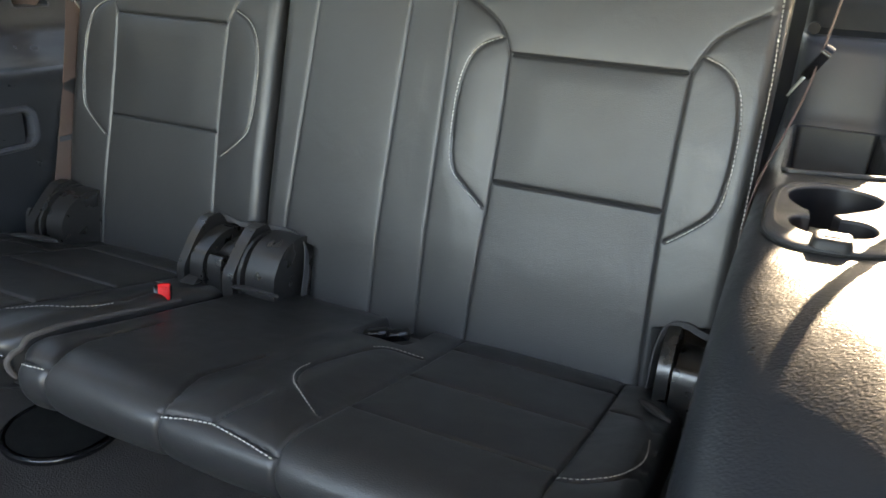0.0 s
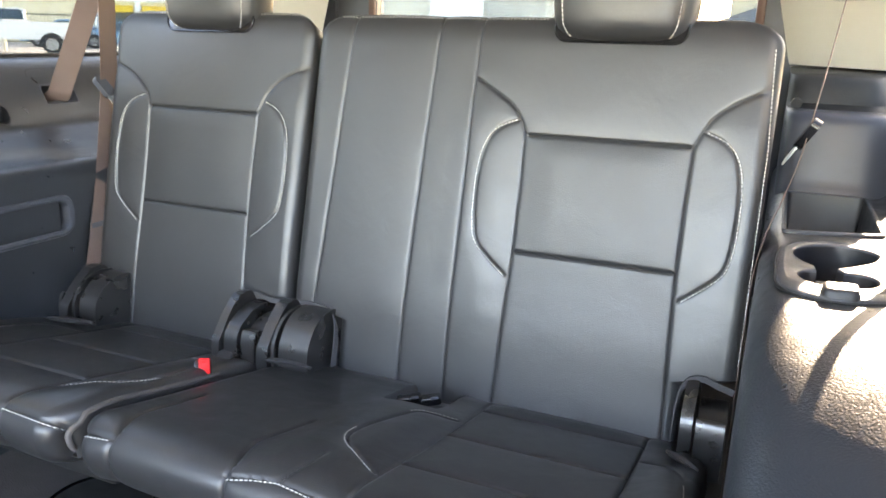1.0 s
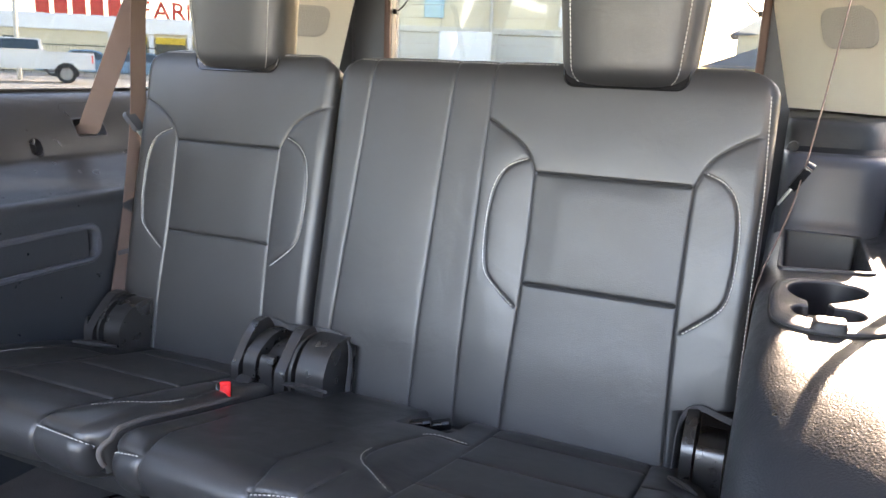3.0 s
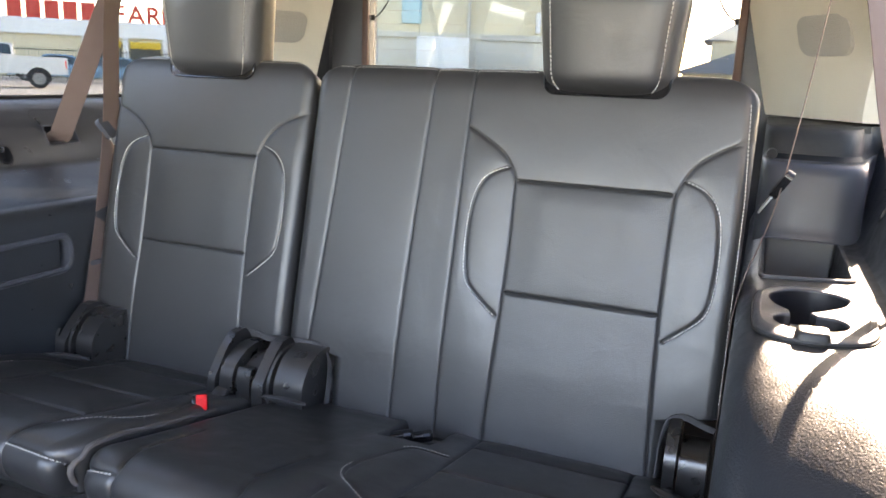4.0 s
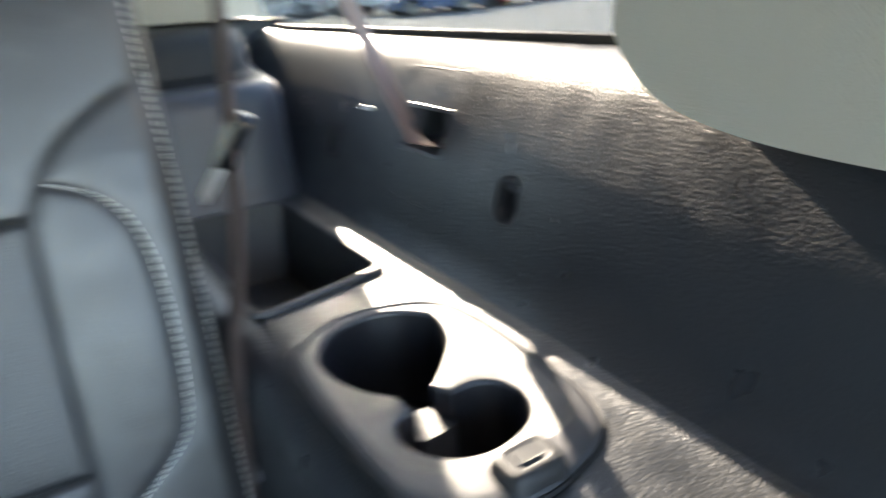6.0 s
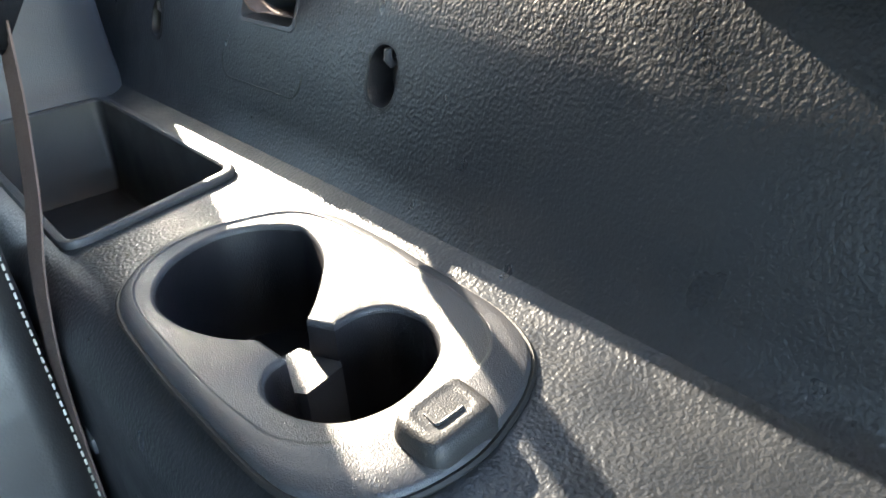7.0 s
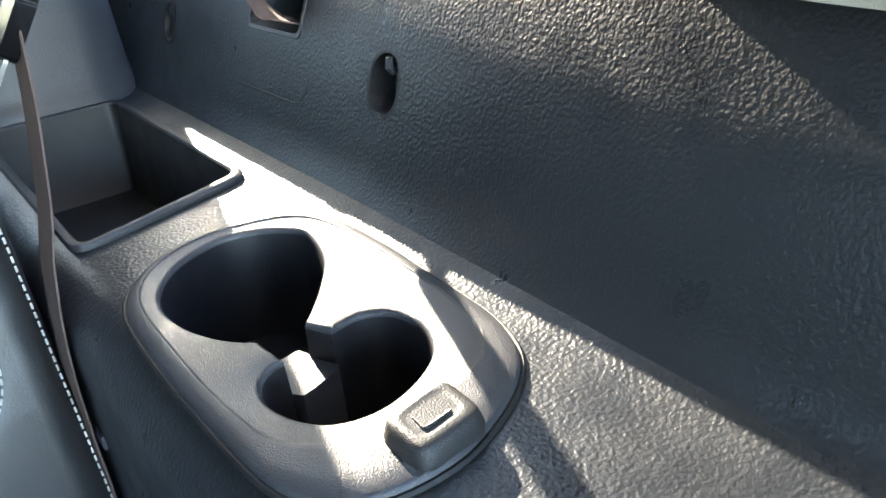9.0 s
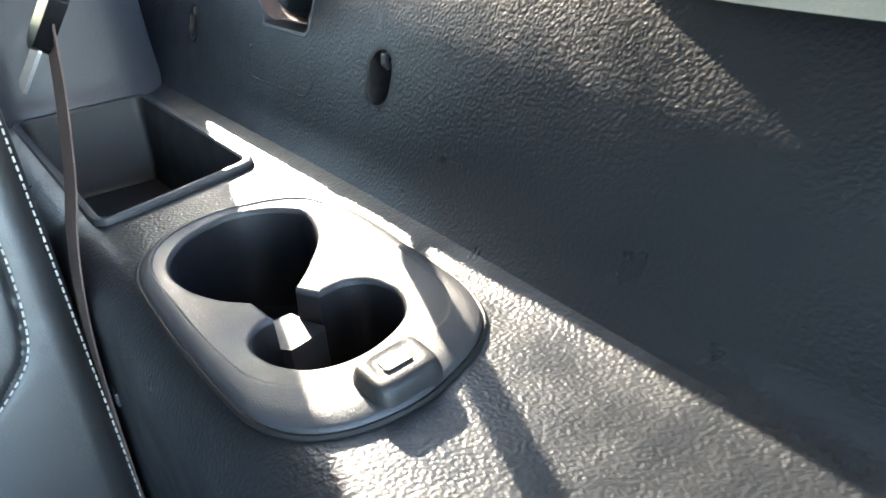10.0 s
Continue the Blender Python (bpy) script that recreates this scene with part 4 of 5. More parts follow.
# speaker grille in the pillar trim
for s in (1, -1):
    sp = thing("speaker_grille", "pale perforated speaker grille in the pillar trim", "speaker", "pillar speakers", at=(s * 0.76, 1.90, 1.21))
    rings = []
    for d, h in ((0.0, 0.001), (0.0, -0.006), (0.004, -0.0075), (0.02, -0.0072)):
        rings.append([(s * (pillar_inner(y, z) + h), y, z) for y, z in rounded(1.835 + d, 1.975 - d, 1.165 + d, 1.258 - d, 0.03 - d * 0.6)])
    part("mesh_cover", loft(rings), GRILLE, sp)
    btn = thing("roof_button", "small round black plug in the column trim", "plug", "trim plugs", at=(s * 0.672, 1.55, 0.96))
    part("cap", tube([(s * 0.672, 1.56, 0.96), (s * 0.672, 1.515, 0.961)], 0.010, 14), RUBBER, btn)


# ---- seat hardware ----
def arm_outline(front, top, lever):
    """Side view of a hinge cover: a straight slanting arm, or a rounded block with a steep front."""
    if lever:
        pts = [(front + 0.004, 0.44), (front, 0.48), (front + 0.002, 0.512), (front + 0.014, 0.530), (front + 0.040, top - 0.024), (front + 0.066, top - 0.003), (front + 0.078, top), (front + 0.105, top - 0.004), (front + 0.125, top - 0.05), (front + 0.125, 0.44)]
    else:
        pts = [(front + 0.004, 0.44), (front, 0.48), (front + 0.001, 0.515), (front + 0.010, 0.536), (front + 0.030, top - 0.012), (front + 0.060, top), (front + 0.095, top), (front + 0.12, top - 0.02), (front + 0.125, 0.44)]
    return [tuple(q) for q in catmull(pts, 6)]


def hinge(t, pieces):
    for name, x0, x1, front, top, bevel in pieces:
        part(name, prism(arm_outline(front, top, name == "hinge_lever"), "x", x0, x1, min(bevel, 0.004 if name == "hinge_lever" else 0.008), 4), HINGE, t, "black plastic hinge cover")


HINGE = material("hinge_plastic", (0.022, 0.021, 0.021), 0.29, grain=0.00005, scale=900, kind="pebble", spec=0.9, wear=0.03)
hinge(NARROW, [("hinge_lever", -0.264, -0.247, 0.948, 0.585, 0.004), ("hinge_cover", -0.243, -0.214, 0.958, 0.562, 0.010), ("hinge_hub", -0.208, -0.178, 0.962, 0.545, 0.010),
               ("hinge_hub", -0.690, -0.662, 0.962, 0.542, 0.010), ("hinge_lever", -0.655, -0.632, 0.950, 0.580, 0.005), ("hinge_cover", -0.628, -0.622, 0.958, 0.572, 0.002), ("hinge_cover", -0.616, -0.572, 0.966, 0.568, 0.014)])
hinge(WIDE, [("hinge_lever", -0.166, -0.143, 0.952, 0.582, 0.005), ("hinge_cover", -0.1395, -0.133, 0.96, 0.570, 0.002), ("hinge_cover", -0.127, -0.066, 0.966, 0.572, 0.014),
             ("hinge_cover", 0.570, 0.588, 0.998, 0.566, 0.003), ("hinge_hub", 0.593, 0.634, 0.985, 0.532, 0.010)])


def pull_loop(x, y, z, wide, turn, tall=0.020):
    """A folded cloth tab: two leaves that meet in a soft point, lying over the cushion's edge."""
    t = thing("pull_loop", "grey woven pull loop tucked behind the seat cushion", "pull loop", "seat pull loops", at=(x, y, z))
    m = Matrix.Translation((x, y, z)) @ Matrix.Rotation(turn, 4, "Z") @ Matrix.Rotation(radians(-32), 4, "X")
    for lift, grow_by in ((0.0, 1.0), (0.0035, 0.72)):
        rows = []
        for k in range(15):
            u = -1 + 2 * k / 14
            half = tall * grow_by * (1 - abs(u) ** 2.2) ** 0.7 + 0.0006
            puff = 0.004 * (1 - u * u) + lift
            c = u * wide / 2 * (0.9 + 0.1 * grow_by)
            rows.append([tuple(m @ Vector((c, half * a, puff * b))) for a, b in ((-1.0, 0.2), (-0.6, 0.9), (0.0, 1.2), (0.6, 0.9), (1.0, 0.2), (0.6, -0.3), (0.0, -0.3), (-0.6, -0.3))])
        part("strap", loft(rows), CLOTH, t)


pull_loop(-0.600, 0.925, 0.500, 0.105, radians(12), 0.022)
pull_loop(-0.108, 0.962, 0.492, 0.105, radians(4), 0.020)
pull_loop(0.583, 0.935, 0.494, 0.062, radians(-38), 0.017)


def trim_lip(t, points):
    """The raw cloth lip of the leather where it is cut out round a hinge."""
    part("cover_lip", ribbon(catmull(points, 5), [(0.0, 0.5, -0.8)] * (5 * (len(points) - 1) + 1), 0.016, 0.003), CLOTH, t, "grey raw cloth lip")


def on_back(x, v, out=0.004):
    y, z = face(v, -out)
    return (x, y, z)


trim_lip(NARROW, [on_back(-0.279, -0.24), on_back(-0.277, -0.185), on_back(-0.262, -0.160), on_back(-0.24, -0.152), on_back(-0.21, -0.158), on_back(-0.178, -0.158)])
trim_lip(WIDE, [on_back(-0.163, -0.155), on_back(-0.13, -0.152), on_back(-0.09, -0.154), on_back(-0.068, -0.166), on_back(-0.058, -0.20), on_back(-0.057, -0.26)])
trim_lip(WIDE, [on_back(0.556, -0.26), on_back(0.558, -0.20), on_back(0.568, -0.165), on_back(0.59, -0.155), on_back(0.615, -0.162), on_back(0.638, -0.168)])


def red_buckle():
    t = thing("belt_buckle", "black seat belt buckle with a red release button", "belt buckle", at=(-0.20, 0.88, 0.49))
    m = Matrix.Translation((-0.190, 0.840, 0.508)) @ Matrix.Rotation(radians(36), 4, "Z") @ Matrix.Rotation(radians(-20), 4, "X")
    b = box_bm((0.028, 0.018, 0.062), (0, 0, -0.008), 0.004)
    bmesh.ops.transform(b, matrix=m, verts=b.verts)
    body = part("housing", b, GLOSS, t)
    b = box_bm((0.019, 0.012, 0.028), (0.003, -0.005, 0.012), 0.0025)
    bmesh.ops.transform(b, matrix=m, verts=b.verts)
    part("release_button", b, RED, body, "bright red release button")
    b = box_bm((0.010, 0.003, 0.003), (0.003, -0.0115, 0.019), 0.0012)
    bmesh.ops.transform(b, matrix=m, verts=b.verts)
    part("button_rib", b, RED, body)
    part("stalk", box_bm((0.03, 0.10, 0.02), (-0.225, 0.93, 0.485), 0.006, turn=Matrix.Rotation(radians(25), 4, "Z")), CLOTH, t)


red_buckle()


def parked_buckles():
    t = thing("belt_buckle", "pair of black buckles stowed in a seat cushion pocket", "belt buckle", at=(0.165, 0.95, 0.48))
    base = prism(rounded(0.120, 0.197, 0.932, 0.995, 0.010), "z", -0.002, 0.002, 0.001)
    for v in base.verts:
        v.co.z += 0.470 + (0.99 - v.co.y) * 0.215 - 0.010
    part("pocket", base, RUBBER, t)
    for x, y in ((0.146, 0.948), (0.173, 0.968)):
        turn = Matrix.Rotation(radians(24), 4, "Z") @ Matrix.Rotation(radians(-10), 4, "Y")
        b = box_bm((0.040, 0.019, 0.016), (0, 0, 0), 0.004, 3, turn=turn)
        bmesh.ops.translate(b, vec=(x, y, 0.486 + (0.95 - y) * 0.2), verts=b.verts)
        body = part("housing", b, GLOSS, t)
        b = box_bm((0.013, 0.014, 0.004), (0.010, 0, 0.0075), 0.0015, turn=turn)
        bmesh.ops.translate(b, vec=(x, y, 0.486 + (0.95 - y) * 0.2), verts=b.verts)
        part("release_button", b, SMOOTH_PLASTIC, body)


parked_buckles()

disc = thing("floor_cover", "round black plastic cover lying under the seat", "floor cover", at=(-0.368, 0.757, FLOOR))


def disc_rings(steps):
    return [[(-0.368 + r * math.cos(2 * math.pi * k / 48), 0.757 + r * math.sin(2 * math.pi * k / 48), FLOOR + z) for k in range(48)] for r, z in steps]


part("rim", loft(disc_rings(((0.094, 0.0), (0.099, 0.004), (0.100, 0.010), (0.098, 0.014), (0.094, 0.016), (0.089, 0.0145), (0.089, 0.002)))), GLOSS, disc, "rounded glossy rim")
part("plate", loft(disc_rings(((0.088, 0.001), (0.088, 0.0135), (0.06, 0.0140), (0.03, 0.0138)))), RUBBER, disc)


# ---- rear window fittings ----
def window_cable(side):
    t = thing("window_cable", "thin dark cable clipped to the rear window edge", "cable", "rear window cables", at=(side * 0.545, 2.14, 1.25))
    q = catmull([(side * 0.50, 2.143, 1.37), (side * 0.498, 2.143, 1.32), (side * 0.515, 2.14, 1.285), (side * 0.538, 2.138, 1.262), (side * 0.556, 2.138, 1.258)], 6)
    part("wire", tube(q, 0.0025, 6), RUBBER, t)
    part("clip", box_bm((0.018, 0.012, 0.016), (side * 0.552, 2.137, 1.257), 0.003), RUBBER, t)
    part("sleeve", tube([(side * 0.50, 2.143, 1.39), (side * 0.50, 2.143, 1.325)], 0.008, 8), RUBBER, t)


for s in (1, -1):
    window_cable(s)
    e = thing("window_edging", "brown painted edge strip beside the rear window", "edging", "rear window edging", at=(s * 0.566, 2.12, 1.0))
    part("strip", box_bm((0.022, 0.016, 0.40), (s * 0.566, 2.117, 1.18), 0.005), BROWN, e)
lines = thing("heater_lines", "fine heating lines across the rear window", "heating lines", at=(0, 2.149, 1.1))
for k in range(9):
    part("line", box_bm((1.08, 0.0006, 0.0005), (0, 2.1488, 1.04 + 0.04 * k)), BROWN, lines, smooth=False)


# ---- outside ----
GROUND = -0.25
ASPHALT = material("asphalt", (0.25, 0.235, 0.21), 0.9, grain=0.01, scale=60, blotch=0.3, vary=0.25)
WHITE_WALL = material("white_render", (0.74, 0.74, 0.72), 0.85, grain=0.01, scale=20, blotch=0.4, vary=0.08)
TAN_WALL = material("tan_render", (0.62, 0.54, 0.38), 0.85, grain=0.01, scale=20, blotch=0.4, vary=0.10)
GREY_WALL = material("grey_block_wall", (0.52, 0.50, 0.44), 0.85, grain=0.01, scale=15, blotch=0.5, vary=0.10)
YELLOW = material("yellow_panel", (0.65, 0.42, 0.03), 0.6)
SIGN_RED = material("red_sign", (0.55, 0.05, 0.03), 0.5)
DARK_GLASS = material("dark_window", (0.03, 0.05, 0.06), 0.1)
PALE_GLASS = material("pale_blue_window", (0.22, 0.42, 0.48), 0.15)
ROOF = material("slate_roof", (0.14, 0.16, 0.19), 0.8, grain=0.02, scale=12, vary=0.2)
IRON = material("black_iron", (0.02, 0.02, 0.022), 0.5)
TYRE = material("tyre", (0.02, 0.02, 0.02), 0.8)
RIM = material("alloy_rim", (0.22, 0.22, 0.22), 0.4, metal=0.6)
BARK = material("bark", (0.10, 0.075, 0.05), 0.9, grain=0.02, scale=18)
LEAF = material("leaves", (0.15, 0.22, 0.035), 0.6, blotch=0.8, vary=0.5)
leaf_nodes = LEAF.node_tree
through_light = leaf_nodes.nodes.new("ShaderNodeBsdfTranslucent")
through_light.inputs[0].default_value = (0.42, 0.52, 0.06, 1)
leaf_mix = leaf_nodes.nodes.new("ShaderNodeMixShader")
leaf_mix.inputs[0].default_value = 0.55
leaf_nodes.links.new(leaf_nodes.nodes["Principled BSDF"].outputs[0], leaf_mix.inputs[1])
leaf_nodes.links.new(through_light.outputs[0], leaf_mix.inputs[2])
leaf_nodes.links.new(leaf_mix.outputs[0], leaf_nodes.nodes["Material Output"].inputs[0])
BRICK_RED = material("red_brick_wall", (0.33, 0.12, 0.08), 0.85, grain=0.01, scale=14, vary=0.2)
SIGN_BLUE = material("blue_sign", (0.12, 0.13, 0.42), 0.5)

bmg = bmesh.new()
bmesh.ops.create_grid(bmg, x_segments=8, y_segments=8, size=500)
bmesh.ops.translate(bmg, vec=(0, 0, GROUND), verts=bmg.verts)
structure("ground", bmg, ASPHALT, "pale worn asphalt car park", "ground")


def spot(azimuth, distance):
    a = radians(azimuth)
    return 0.65 + distance * math.sin(a), -0.1 + distance * math.cos(a)


def facing(azimuth, distance, lift=0.0):
    """A frame at that bearing whose -y side looks back at the car."""
    x, y = spot(azimuth, distance)
    return Matrix.Translation((x, y, GROUND + lift)) @ Matrix.Rotation(-radians(azimuth), 4, "Z")


def placed(bm, m):
    bmesh.ops.transform(bm, matrix=m, verts=bm.verts)
    return bm


def dealership():
    m = facing(-46, 60)
    t = thing("showroom_building", "pale showroom with garage bays and red roof letters", "building", at=m.translation)
    wall = part("wall", placed(box_bm((26, 8, 2.9), (0, 4, 1.45)), m), TAN_WALL, t, smooth=False)
    part("fascia", placed(box_bm((26.4, 8.4, 1.05), (0, 4, 3.40), 0.03), m), WHITE_WALL, t, "white painted fascia band", smooth=False)
    for k, x in enumerate((-8.5, -7.4, 0.2, 2.8, 5.4, 8.2)):
        wide = 0.7 if k < 2 else 2.0
        z = 1.9 if k < 2 else 1.45
        tall = 0.9 if k < 2 else 2.3
        bay = part("window" if k < 2 else "garage_bay", placed(box_bm((wide, 0.2, tall), (x, -0.03, z)), m), DARK_GLASS, t, smooth=False)
        if k >= 2:
            part("awning", placed(box_bm((wide, 0.5, 0.45), (x, -0.2, 2.40), 0.04), m), YELLOW, bay, "yellow awning", smooth=False)
            part("column", placed(box_bm((0.35, 0.3, 2.9), (x - 1.3, -0.12, 1.45), 0.02), m), WHITE_WALL, t, smooth=False)
    # roof letters: plain red shapes for the first word, real letters for the second
    for k in range(5):
        bm = box_bm((0.86, 0.2, 1.2), (-5.25 + 1.12 * k, 0.1, 4.5), 0.05)
        part("sign_shape", placed(bm, m), SIGN_RED, t, "red roof sign shape", smooth=False)
    for k, ch in enumerate("FARM"):
        cu = bpy.data.curves.new("letter", "FONT")
        cu.body, cu.size, cu.extrude, cu.align_x, cu.offset = ch, 1.72, 0.1, "CENTER", 0.0 if ch == "M" else 0.02
        tmp = new("letter_source", cu)
        bpy.context.view_layer.update()
        me = bpy.data.meshes.new_from_object(tmp.evaluated_get(bpy.context.evaluated_depsgraph_get()))
        bpy.data.objects.remove(tmp)
        bm = bmesh.new()
        bm.from_mesh(me)
        bpy.data.meshes.remove(me)
        bmesh.ops.transform(bm, matrix=m @ Matrix.Translation((1.15 + 1.14 * k, 0.1, 3.88)) @ Matrix.Rotation(radians(90), 4, "X"), verts=bm.verts)
        part("sign_letter", bm, SIGN_RED, t, "red roof letter", smooth=False)


dealership()


def fence():
    m = facing(-47, 47)
    t = thing("iron_fence", "black iron railing along the car park", "fence", at=m.translation)
    for z in (0.35, 1.75):
        part("rail", placed(box_bm((16, 0.04, 0.05), (0, 0, z)), m), IRON, t, smooth=False)
    me = None
    for k in range(100):
        if me is None:
            ob = part("bar", placed(box_bm((0.022, 0.022, 1.75), (-7.9, 0, 1.0)), m), IRON, t, smooth=False)
            me = ob.data
        else:
            ob = new("bar", me)
            ob.parent = t
            ob.matrix_parent_inverse = t.matrix_world.inverted()
            ob.matrix_basis = Matrix.Translation(m.to_3x3() @ Vector((0.16 * k, 0, 0)))


fence()


def car(name, label, category, paint, m, length=4.6, wide=1.8, tall=1.45, style="sedan", group="parked cars"):
    """A parked car with its nose towards -x, resting on z = 0 of m."""
    t = thing(name, label, category, group, at=m.translation)
    L, H = length, tall
    if style == "pickup":
        lower = [(-0.5, 0.32), (-0.49, 0.62), (-0.47, 0.70), (-0.26, 0.74), (-0.22, 0.75), (0.16, 0.75), (0.16, 0.71), (0.49, 0.71), (0.5, 0.68), (0.5, 0.32)]
        upper = [(-0.24, 0.72), (-0.15, 0.985), (-0.12, 1.0), (0.10, 1.0), (0.135, 0.98), (0.145, 0.72)]
        ride = 0.30
    elif style == "suv":
        lower = [(-0.5, 0.25), (-0.49, 0.52), (-0.46, 0.60), (-0.27, 0.66), (0.47, 0.66), (0.495, 0.60), (0.5, 0.25)]
        upper = [(-0.29, 0.64), (-0.18, 0.97), (-0.14, 1.0), (0.38, 1.0), (0.43, 0.96), (0.48, 0.64)]
        ride = 0.24
    else:
        lower = [(-0.5, 0.2), (-0.495, 0.42), (-0.46, 0.52), (-0.24, 0.62), (0.36, 0.64), (0.48, 0.62), (0.5, 0.55), (0.5, 0.2)]
        upper = [(-0.26, 0.60), (-0.10, 0.96), (-0.04, 1.0), (0.16, 1.0), (0.24, 0.96), (0.40, 0.62)]
        ride = 0.2
    w = wide / 2
    lo = [(a * L, b * H) for a, b in lower]
    bm = loft([[(x, y, z) for x, z in lo] for y in (-w * 0.97, -w, w, w * 0.97)])
    body = part("body", placed(bm, m), paint, t, smooth=False)
    up = [(a * L, b * H) for a, b in upper]
    cx = sum(p[0] for p in up) / len(up)
    zmax = max(p[1] for p in up)
    ringa = []
    for s in (-1, 1):
        ringa.append([(x, s * (w * 0.95 - 0.16 * (z - up[0][1]) / (zmax - up[0][1]) * 1.0), z) for x, z in up])
    bm = loft(ringa)
    part("cabin", placed(bm, m), paint, t, smooth=False)
    inner = [(cx + (x - cx) * 0.90, up[0][1] + 0.06 + (z - up[0][1]) * 0.78) for x, z in up]
    for s in (-1, 1):
        bm = loft([[(x, s * (w * 0.95 - 0.16 * (z - up[0][1]) / (zmax - up[0][1]) + d), z) for x, z in inner] for d in (-0.02, 0.012)])
        part("side_window", placed(bm, m), DARK_GLASS, t, smooth=False)
    for x in (-0.31 * L, 0.30 * L):
        for s in (-1, 1):
            r = 0.235 * H if style == "sedan" else 0.215 * H
            y0 = s * (w - 0.20)
            y1 = s * (w + 0.01)
            ring = [[(x + q * math.cos(2 * math.pi * i / 20), y, r + q * math.sin(2 * math.pi * i / 20)) for i in range(20)] for q, y in ((r * 0.9, y0), (r, y0 + s * 0.03), (r, y1 - s * 0.03), (r * 0.92, y1))]
            arch = [[(x + q * math.cos(math.pi * i / 16 - 0.25 + 0.5 * i / 16), y, r + q * math.sin(math.pi * i / 16 - 0.25 + 0.5 * i / 16)) for i in range(17)] for q, y in ((r * 1.2, s * (w - 0.05)), (r * 1.2, s * (w + 0.006)))]
            part("wheel_arch", placed(loft(arch), m), TYRE, t, smooth=False)
            wheel = part("wheel", placed(loft(ring), m), TYRE, t)
            ring = [[(x + q * math.cos(2 * math.pi * i / 16), y, r + q * math.sin(2 * math.pi * i / 16)) for i in range(16)] for q, y in ((r * 0.66, y1 - s * 0.02), (r * 0.64, y1 + s * 0.012), (r * 0.2, y1 + s * 0.004))]
            part("rim", placed(loft(ring), m), RIM, wheel)
    for s in (-1, 1):
        part("tail_light", placed(box_bm((0.06, 0.2, 0.22 if style != "pickup" else 0.34), (L * 0.485, s * (w - 0.11), H * 0.56), 0.02), m), RED, t)
        part("head_light", placed(box_bm((0.08, 0.3, 0.14), (-L * 0.485, s * (w - 0.18), H * 0.47), 0.03), m), CHROME, t)
    return t


def paint(name, color):
    return material(name, color, 0.25, coat=0.6, vary=0.03)


PAINT_WHITE, PAINT_BLUE, PAINT_RED, PAINT_SILVER, PAINT_NAVY = paint("white_paint", (0.62, 0.62, 0.60)), paint("light_blue_paint", (0.16, 0.30, 0.42)), paint("red_paint", (0.50, 0.05, 0.03)), paint("silver_paint", (0.40, 0.41, 0.42)), paint("navy_paint", (0.05, 0.10, 0.22))


def parked(azimuth, distance, turn):
    x, y = spot(azimuth, distance)
    return Matrix.Translation((x, y, GROUND)) @ Matrix.Rotation(radians(turn), 4, "Z")


car("pickup_truck", "white pickup truck parked before the railing", "truck", PAINT_WHITE, parked(-52.4, 40, 49), 5.9, 2.0, 1.92, "pickup")
car("parked_car", "pale blue saloon car behind the railing", "car", PAINT_BLUE, parked(-45.6, 50, 40), 4.7, 1.8, 1.5)
car("parked_car", "pale blue saloon car beside the railing", "car", PAINT_BLUE, parked(-49.0, 52, 44), 4.7, 1.8, 1.55)
car("parked_car", "white sport utility car across the street", "car", PAINT_WHITE, parked(24.3, 37, -62), 4.7, 1.9, 1.85, "suv")
car("parked_car", "dark blue saloon car across the street", "car", PAINT_NAVY, parked(27.8, 33, -14), 3.6, 1.8, 1.4)
car("parked_car", "red saloon car across the street", "car", PAINT_RED, parked(30.4, 36, -62), 4.4, 1.8, 1.35)
car("parked_car", "red hatchback across the street", "car", PAINT_RED, parked(33.6, 38, -20), 3.6, 1.8, 1.4)
car("parked_car", "silver saloon car across the street", "car", PAINT_SILVER, parked(17.2, 42, -25), 4.6, 1.8, 1.4)
car("parked_car", "silver saloon car farther along the street", "car", PAINT_SILVER, parked(20.3, 44, -60), 4.6, 1.8, 1.45)


def rear_building():
    m = facing(-21, 30)
    t = thing("stucco_building", "cream stucco building with a low grey base", "building", at=m.translation)
    part("wall", placed(box_bm((11.5, 6, 4.6), (-0.5, 3, 4.9)), m), TAN_WALL, t, "cream stucco upper wall", smooth=False)
    part("base", placed(box_bm((11.6, 6.1, 2.6), (-0.5, 3, 1.3)), m), GREY_WALL, t, "pale grey lower wall", smooth=False)
    part("band", placed(box_bm((11.7, 6.3, 0.22), (-0.5, 3, 2.72), 0.02), m), GREY_WALL, t, smooth=False)
    part("window", placed(box_bm((0.75, 0.2, 0.85), (-2.15, -0.03, 3.55), 0.02), m), PALE_GLASS, t, "pale blue window", smooth=False)
    part("downpipe", placed(tube([(0.0, -0.12, 0.1), (0.0, -0.12, 7.0)], 0.07, 10), m), GREY_WALL, t)
    part("wall_lamp", placed(box_bm((0.18, 0.2, 0.75), (2.6, -0.1, 3.3), 0.05), m), WHITE_WALL, t, "white wall lamp", smooth=False)
    m2 = facing(-22.8, 27)
    c = thing("container", "white storage container beside the building", "container", at=m2.translation)
    part("box", placed(box_bm((1.8, 1.5, 2.55), (0, 0.75, 1.275), 0.03), m2), WHITE_WALL, c, smooth=False)
    part("door", placed(box_bm((0.8, 0.05, 2.2), (0.35, -0.02, 1.2), 0.02), m2), WHITE_WALL, c, smooth=False)


rear_building()


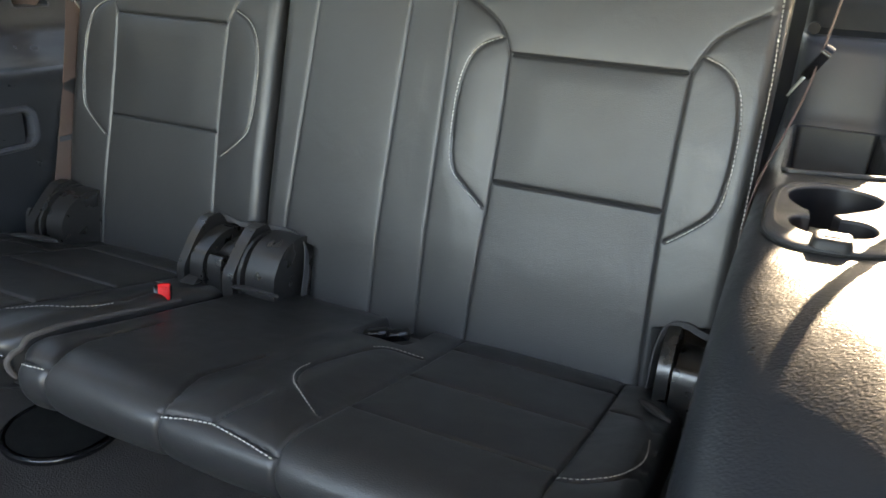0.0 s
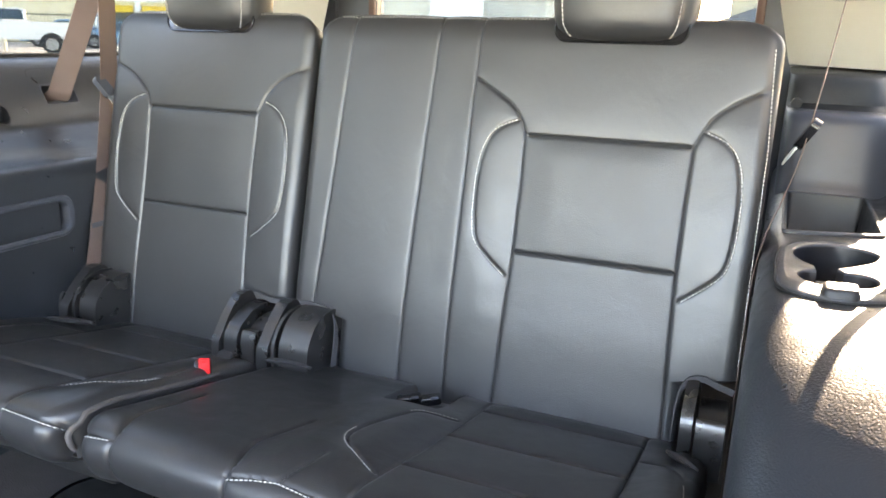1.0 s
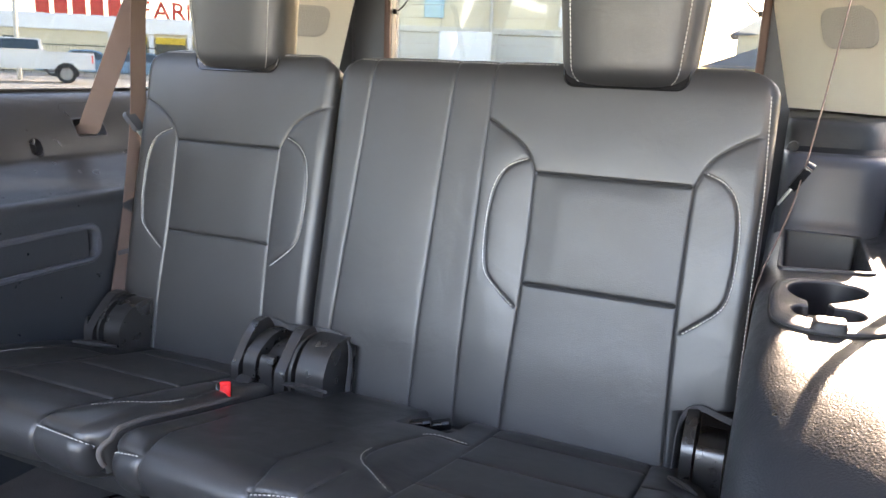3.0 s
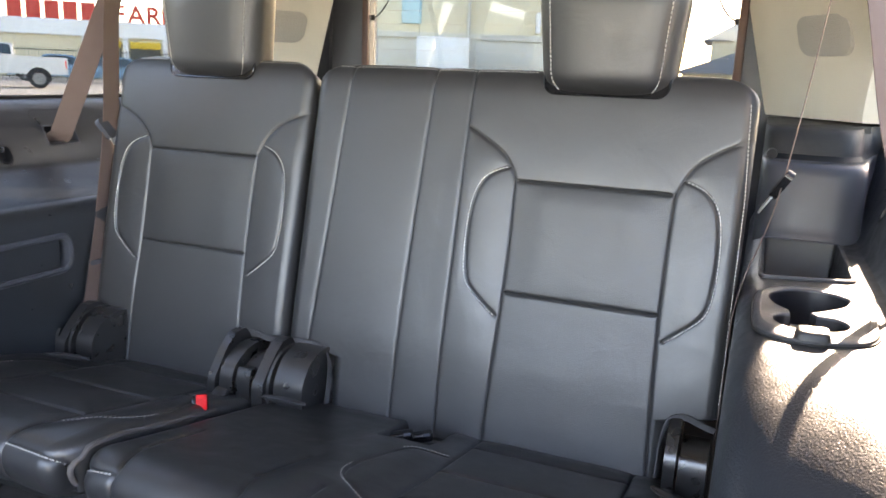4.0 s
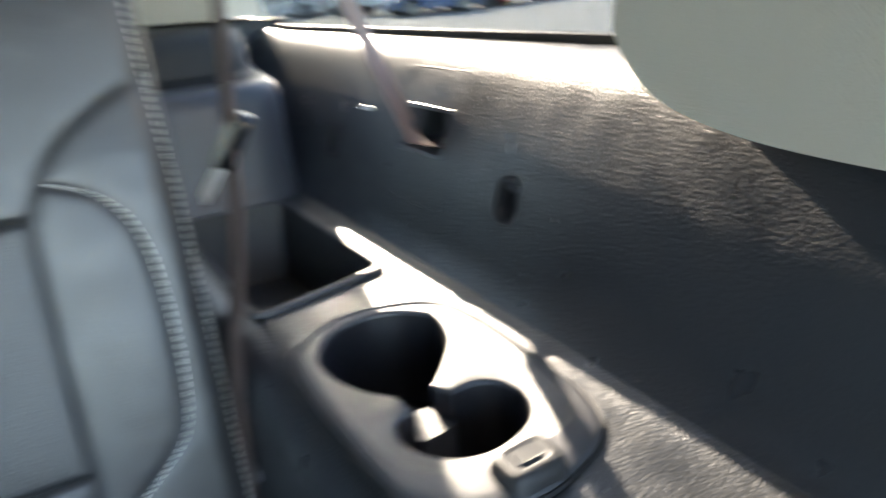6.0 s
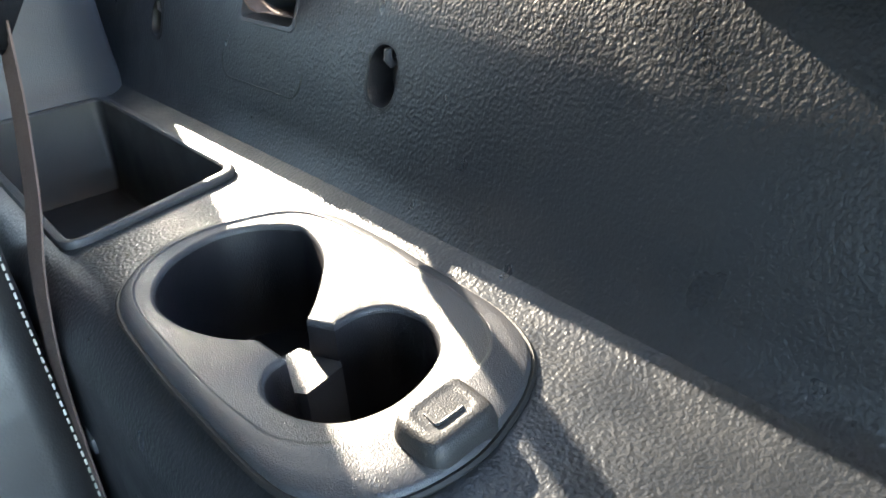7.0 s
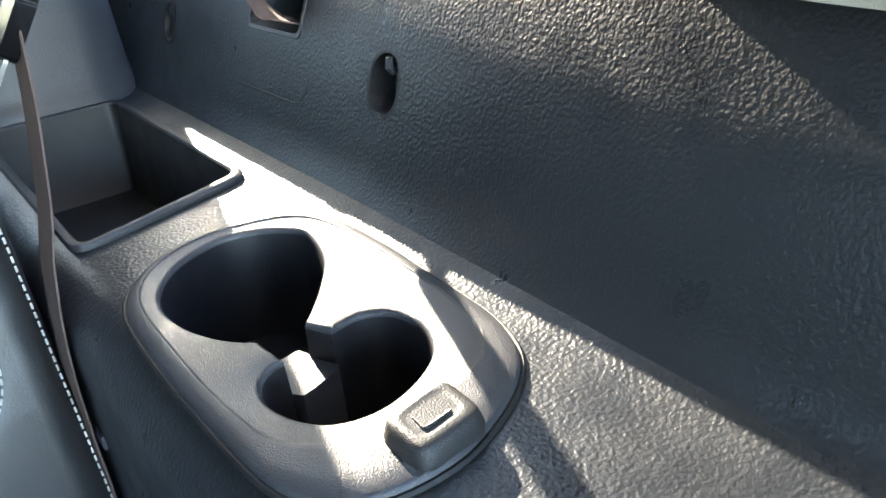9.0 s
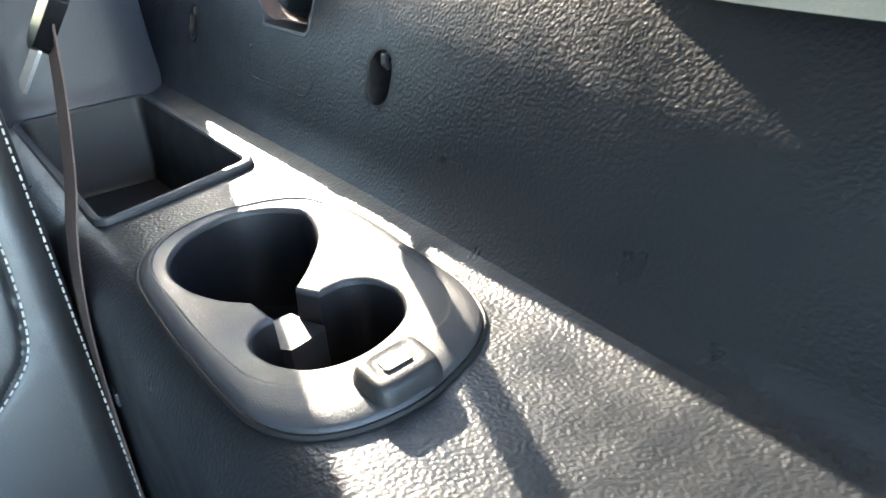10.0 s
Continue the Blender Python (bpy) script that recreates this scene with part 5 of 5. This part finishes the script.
def house():
    m = facing(-2.6, 48)
    t = thing("house", "cream house with grey gabled roofs", "house", at=m.translation)
    part("wall", placed(box_bm((5.0, 6, 4.2), (1.2, 6, 2.1)), m), TAN_WALL, t, smooth=False)
    roof = [(-1.8, 3.9), (4.2, 3.9), (1.2, 5.6)]
    part("roof", placed(prism(roof, "y", 2.8, 9.5), m), ROOF, t, smooth=False)
    part("window", placed(box_bm((0.9, 0.2, 0.9), (1.0, 2.95, 3.2)), m), DARK_GLASS, t, smooth=False)
    low = [(-3.2, 1.9), (4.2, 1.9), (0.6, 3.3)]
    part("porch_roof", placed(prism(low, "y", -0.5, 2.9), m), ROOF, t, smooth=False)
    part("porch_wall", placed(box_bm((6.6, 2.6, 1.9), (0.6, 1.4, 0.95)), m), TAN_WALL, t, smooth=False)


house()


def tree(azimuth, distance, tall, spread, seed):
    rng = random.Random(seed)
    x, y = spot(azimuth, distance)
    t = thing("tree", "leafy green street tree", "tree", "street trees", at=(x, y, GROUND))
    base = Vector((x, y, GROUND))
    trunk = tube([base, base + Vector((0.1, 0, tall * 0.3)), base + Vector((0.0, 0.1, tall * 0.6)), base + Vector((0.05, 0, tall * 0.85))], 0.16, 8)
    for v in trunk.verts:
        k = 1 - 0.75 * max(0, (v.co.z - GROUND) / tall)
        v.co.x, v.co.y = x + (v.co.x - x) * k, y + (v.co.y - y) * k
    centres = []
    for k in range(9):
        a = rng.uniform(0, 6.28)
        h = tall * rng.uniform(0.32, 0.62)
        tip = base + Vector((math.cos(a) * spread * rng.uniform(0.4, 0.9), math.sin(a) * spread * rng.uniform(0.4, 0.9), h + tall * rng.uniform(0.1, 0.3)))
        join(trunk, tube([base + Vector((0, 0, h * 0.8)), (base + Vector((0, 0, h)) + tip) / 2 + Vector((0, 0, 0.2)), tip], 0.05, 6))
        centres.append(tip)
    part("trunk", trunk, BARK, t)
    centres += [base + Vector((rng.gauss(0, spread * 0.4), rng.gauss(0, spread * 0.4), tall * rng.uniform(0.45, 0.98))) for _ in range(22)]
    verts, faces = [], []
    for c in centres:
        r = spread * rng.uniform(0.22, 0.42)
        for _ in range(150):
            d = Vector((rng.gauss(0, 1), rng.gauss(0, 1), rng.gauss(0, 0.8)))
            p = c + d.normalized() * r * rng.uniform(0.3, 1.05)
            n = Vector((rng.gauss(0, 1), rng.gauss(0, 1), rng.gauss(0.5, 1))).normalized()
            u = n.orthogonal().normalized() * rng.uniform(0.10, 0.2)
            w = n.cross(u) * rng.uniform(0.5, 0.9)
            i = len(verts)
            verts += [p - u, p + w, p + u, p - w]
            faces.append((i, i + 1, i + 2, i + 3))
    me = bpy.data.meshes.new("crown")
    me.from_pydata([tuple(v) for v in verts], [], faces)
    tagged(part("crown", me, LEAF, t), kind="stuff")


for k, (az, d, h, s) in enumerate(((17, 62, 9, 3.6), (21, 58, 8, 3.4), (24.5, 64, 9, 4.0), (28.5, 60, 8.5, 3.6), (32.5, 62, 9, 3.6), (37, 60, 8, 3.4), (42, 66, 9, 4.0), (14, 75, 8, 3.4))):
    tree(az, d, h, s, 10 + k)

m = facing(13.9, 56)
rb = thing("brick_wall", "low red brick wall across the street", "wall", at=m.translation)
part("panel", placed(box_bm((4.5, 0.5, 2.6), (0, 0, 1.3), 0.03), m), BRICK_RED, rb, smooth=False)
m = facing(17.3, 52)
sg = thing("street_sign", "blue sign board on a post", "sign", at=m.translation)
part("board", placed(box_bm((2.2, 0.12, 0.7), (0, 0, 4.4), 0.02), m), SIGN_BLUE, sg, smooth=False)
part("post", placed(tube([(0, 0.1, 0), (0, 0.1, 4.1)], 0.07, 8), m), GREY_WALL, sg)
m = facing(22.4, 50)
sb = thing("notice_board", "pale board on two posts", "sign", at=m.translation)
part("board", placed(box_bm((1.5, 0.1, 1.2), (0, 0, 2.0), 0.02), m), WHITE_WALL, sb, smooth=False)
for x in (-0.6, 0.6):
    part("post", placed(tube([(x, 0.1, 0), (x, 0.1, 1.8)], 0.05, 8), m), GREY_WALL, sb)
m = facing(-52.6, 43)
lp = thing("street_lamp", "slim grey lamp post by the car park", "lamp post", at=m.translation)
part("post", placed(tube([(0, 0, 0), (0, 0, 7.0)], 0.10, 10), m), GREY_WALL, lp)
part("arm", placed(tube([(0, 0, 6.9), (0.8, 0, 7.2)], 0.05, 8), m), GREY_WALL, lp)
part("lamp_head", placed(box_bm((0.6, 0.25, 0.12), (1.0, 0, 7.2), 0.03), m), GREY_WALL, lp)
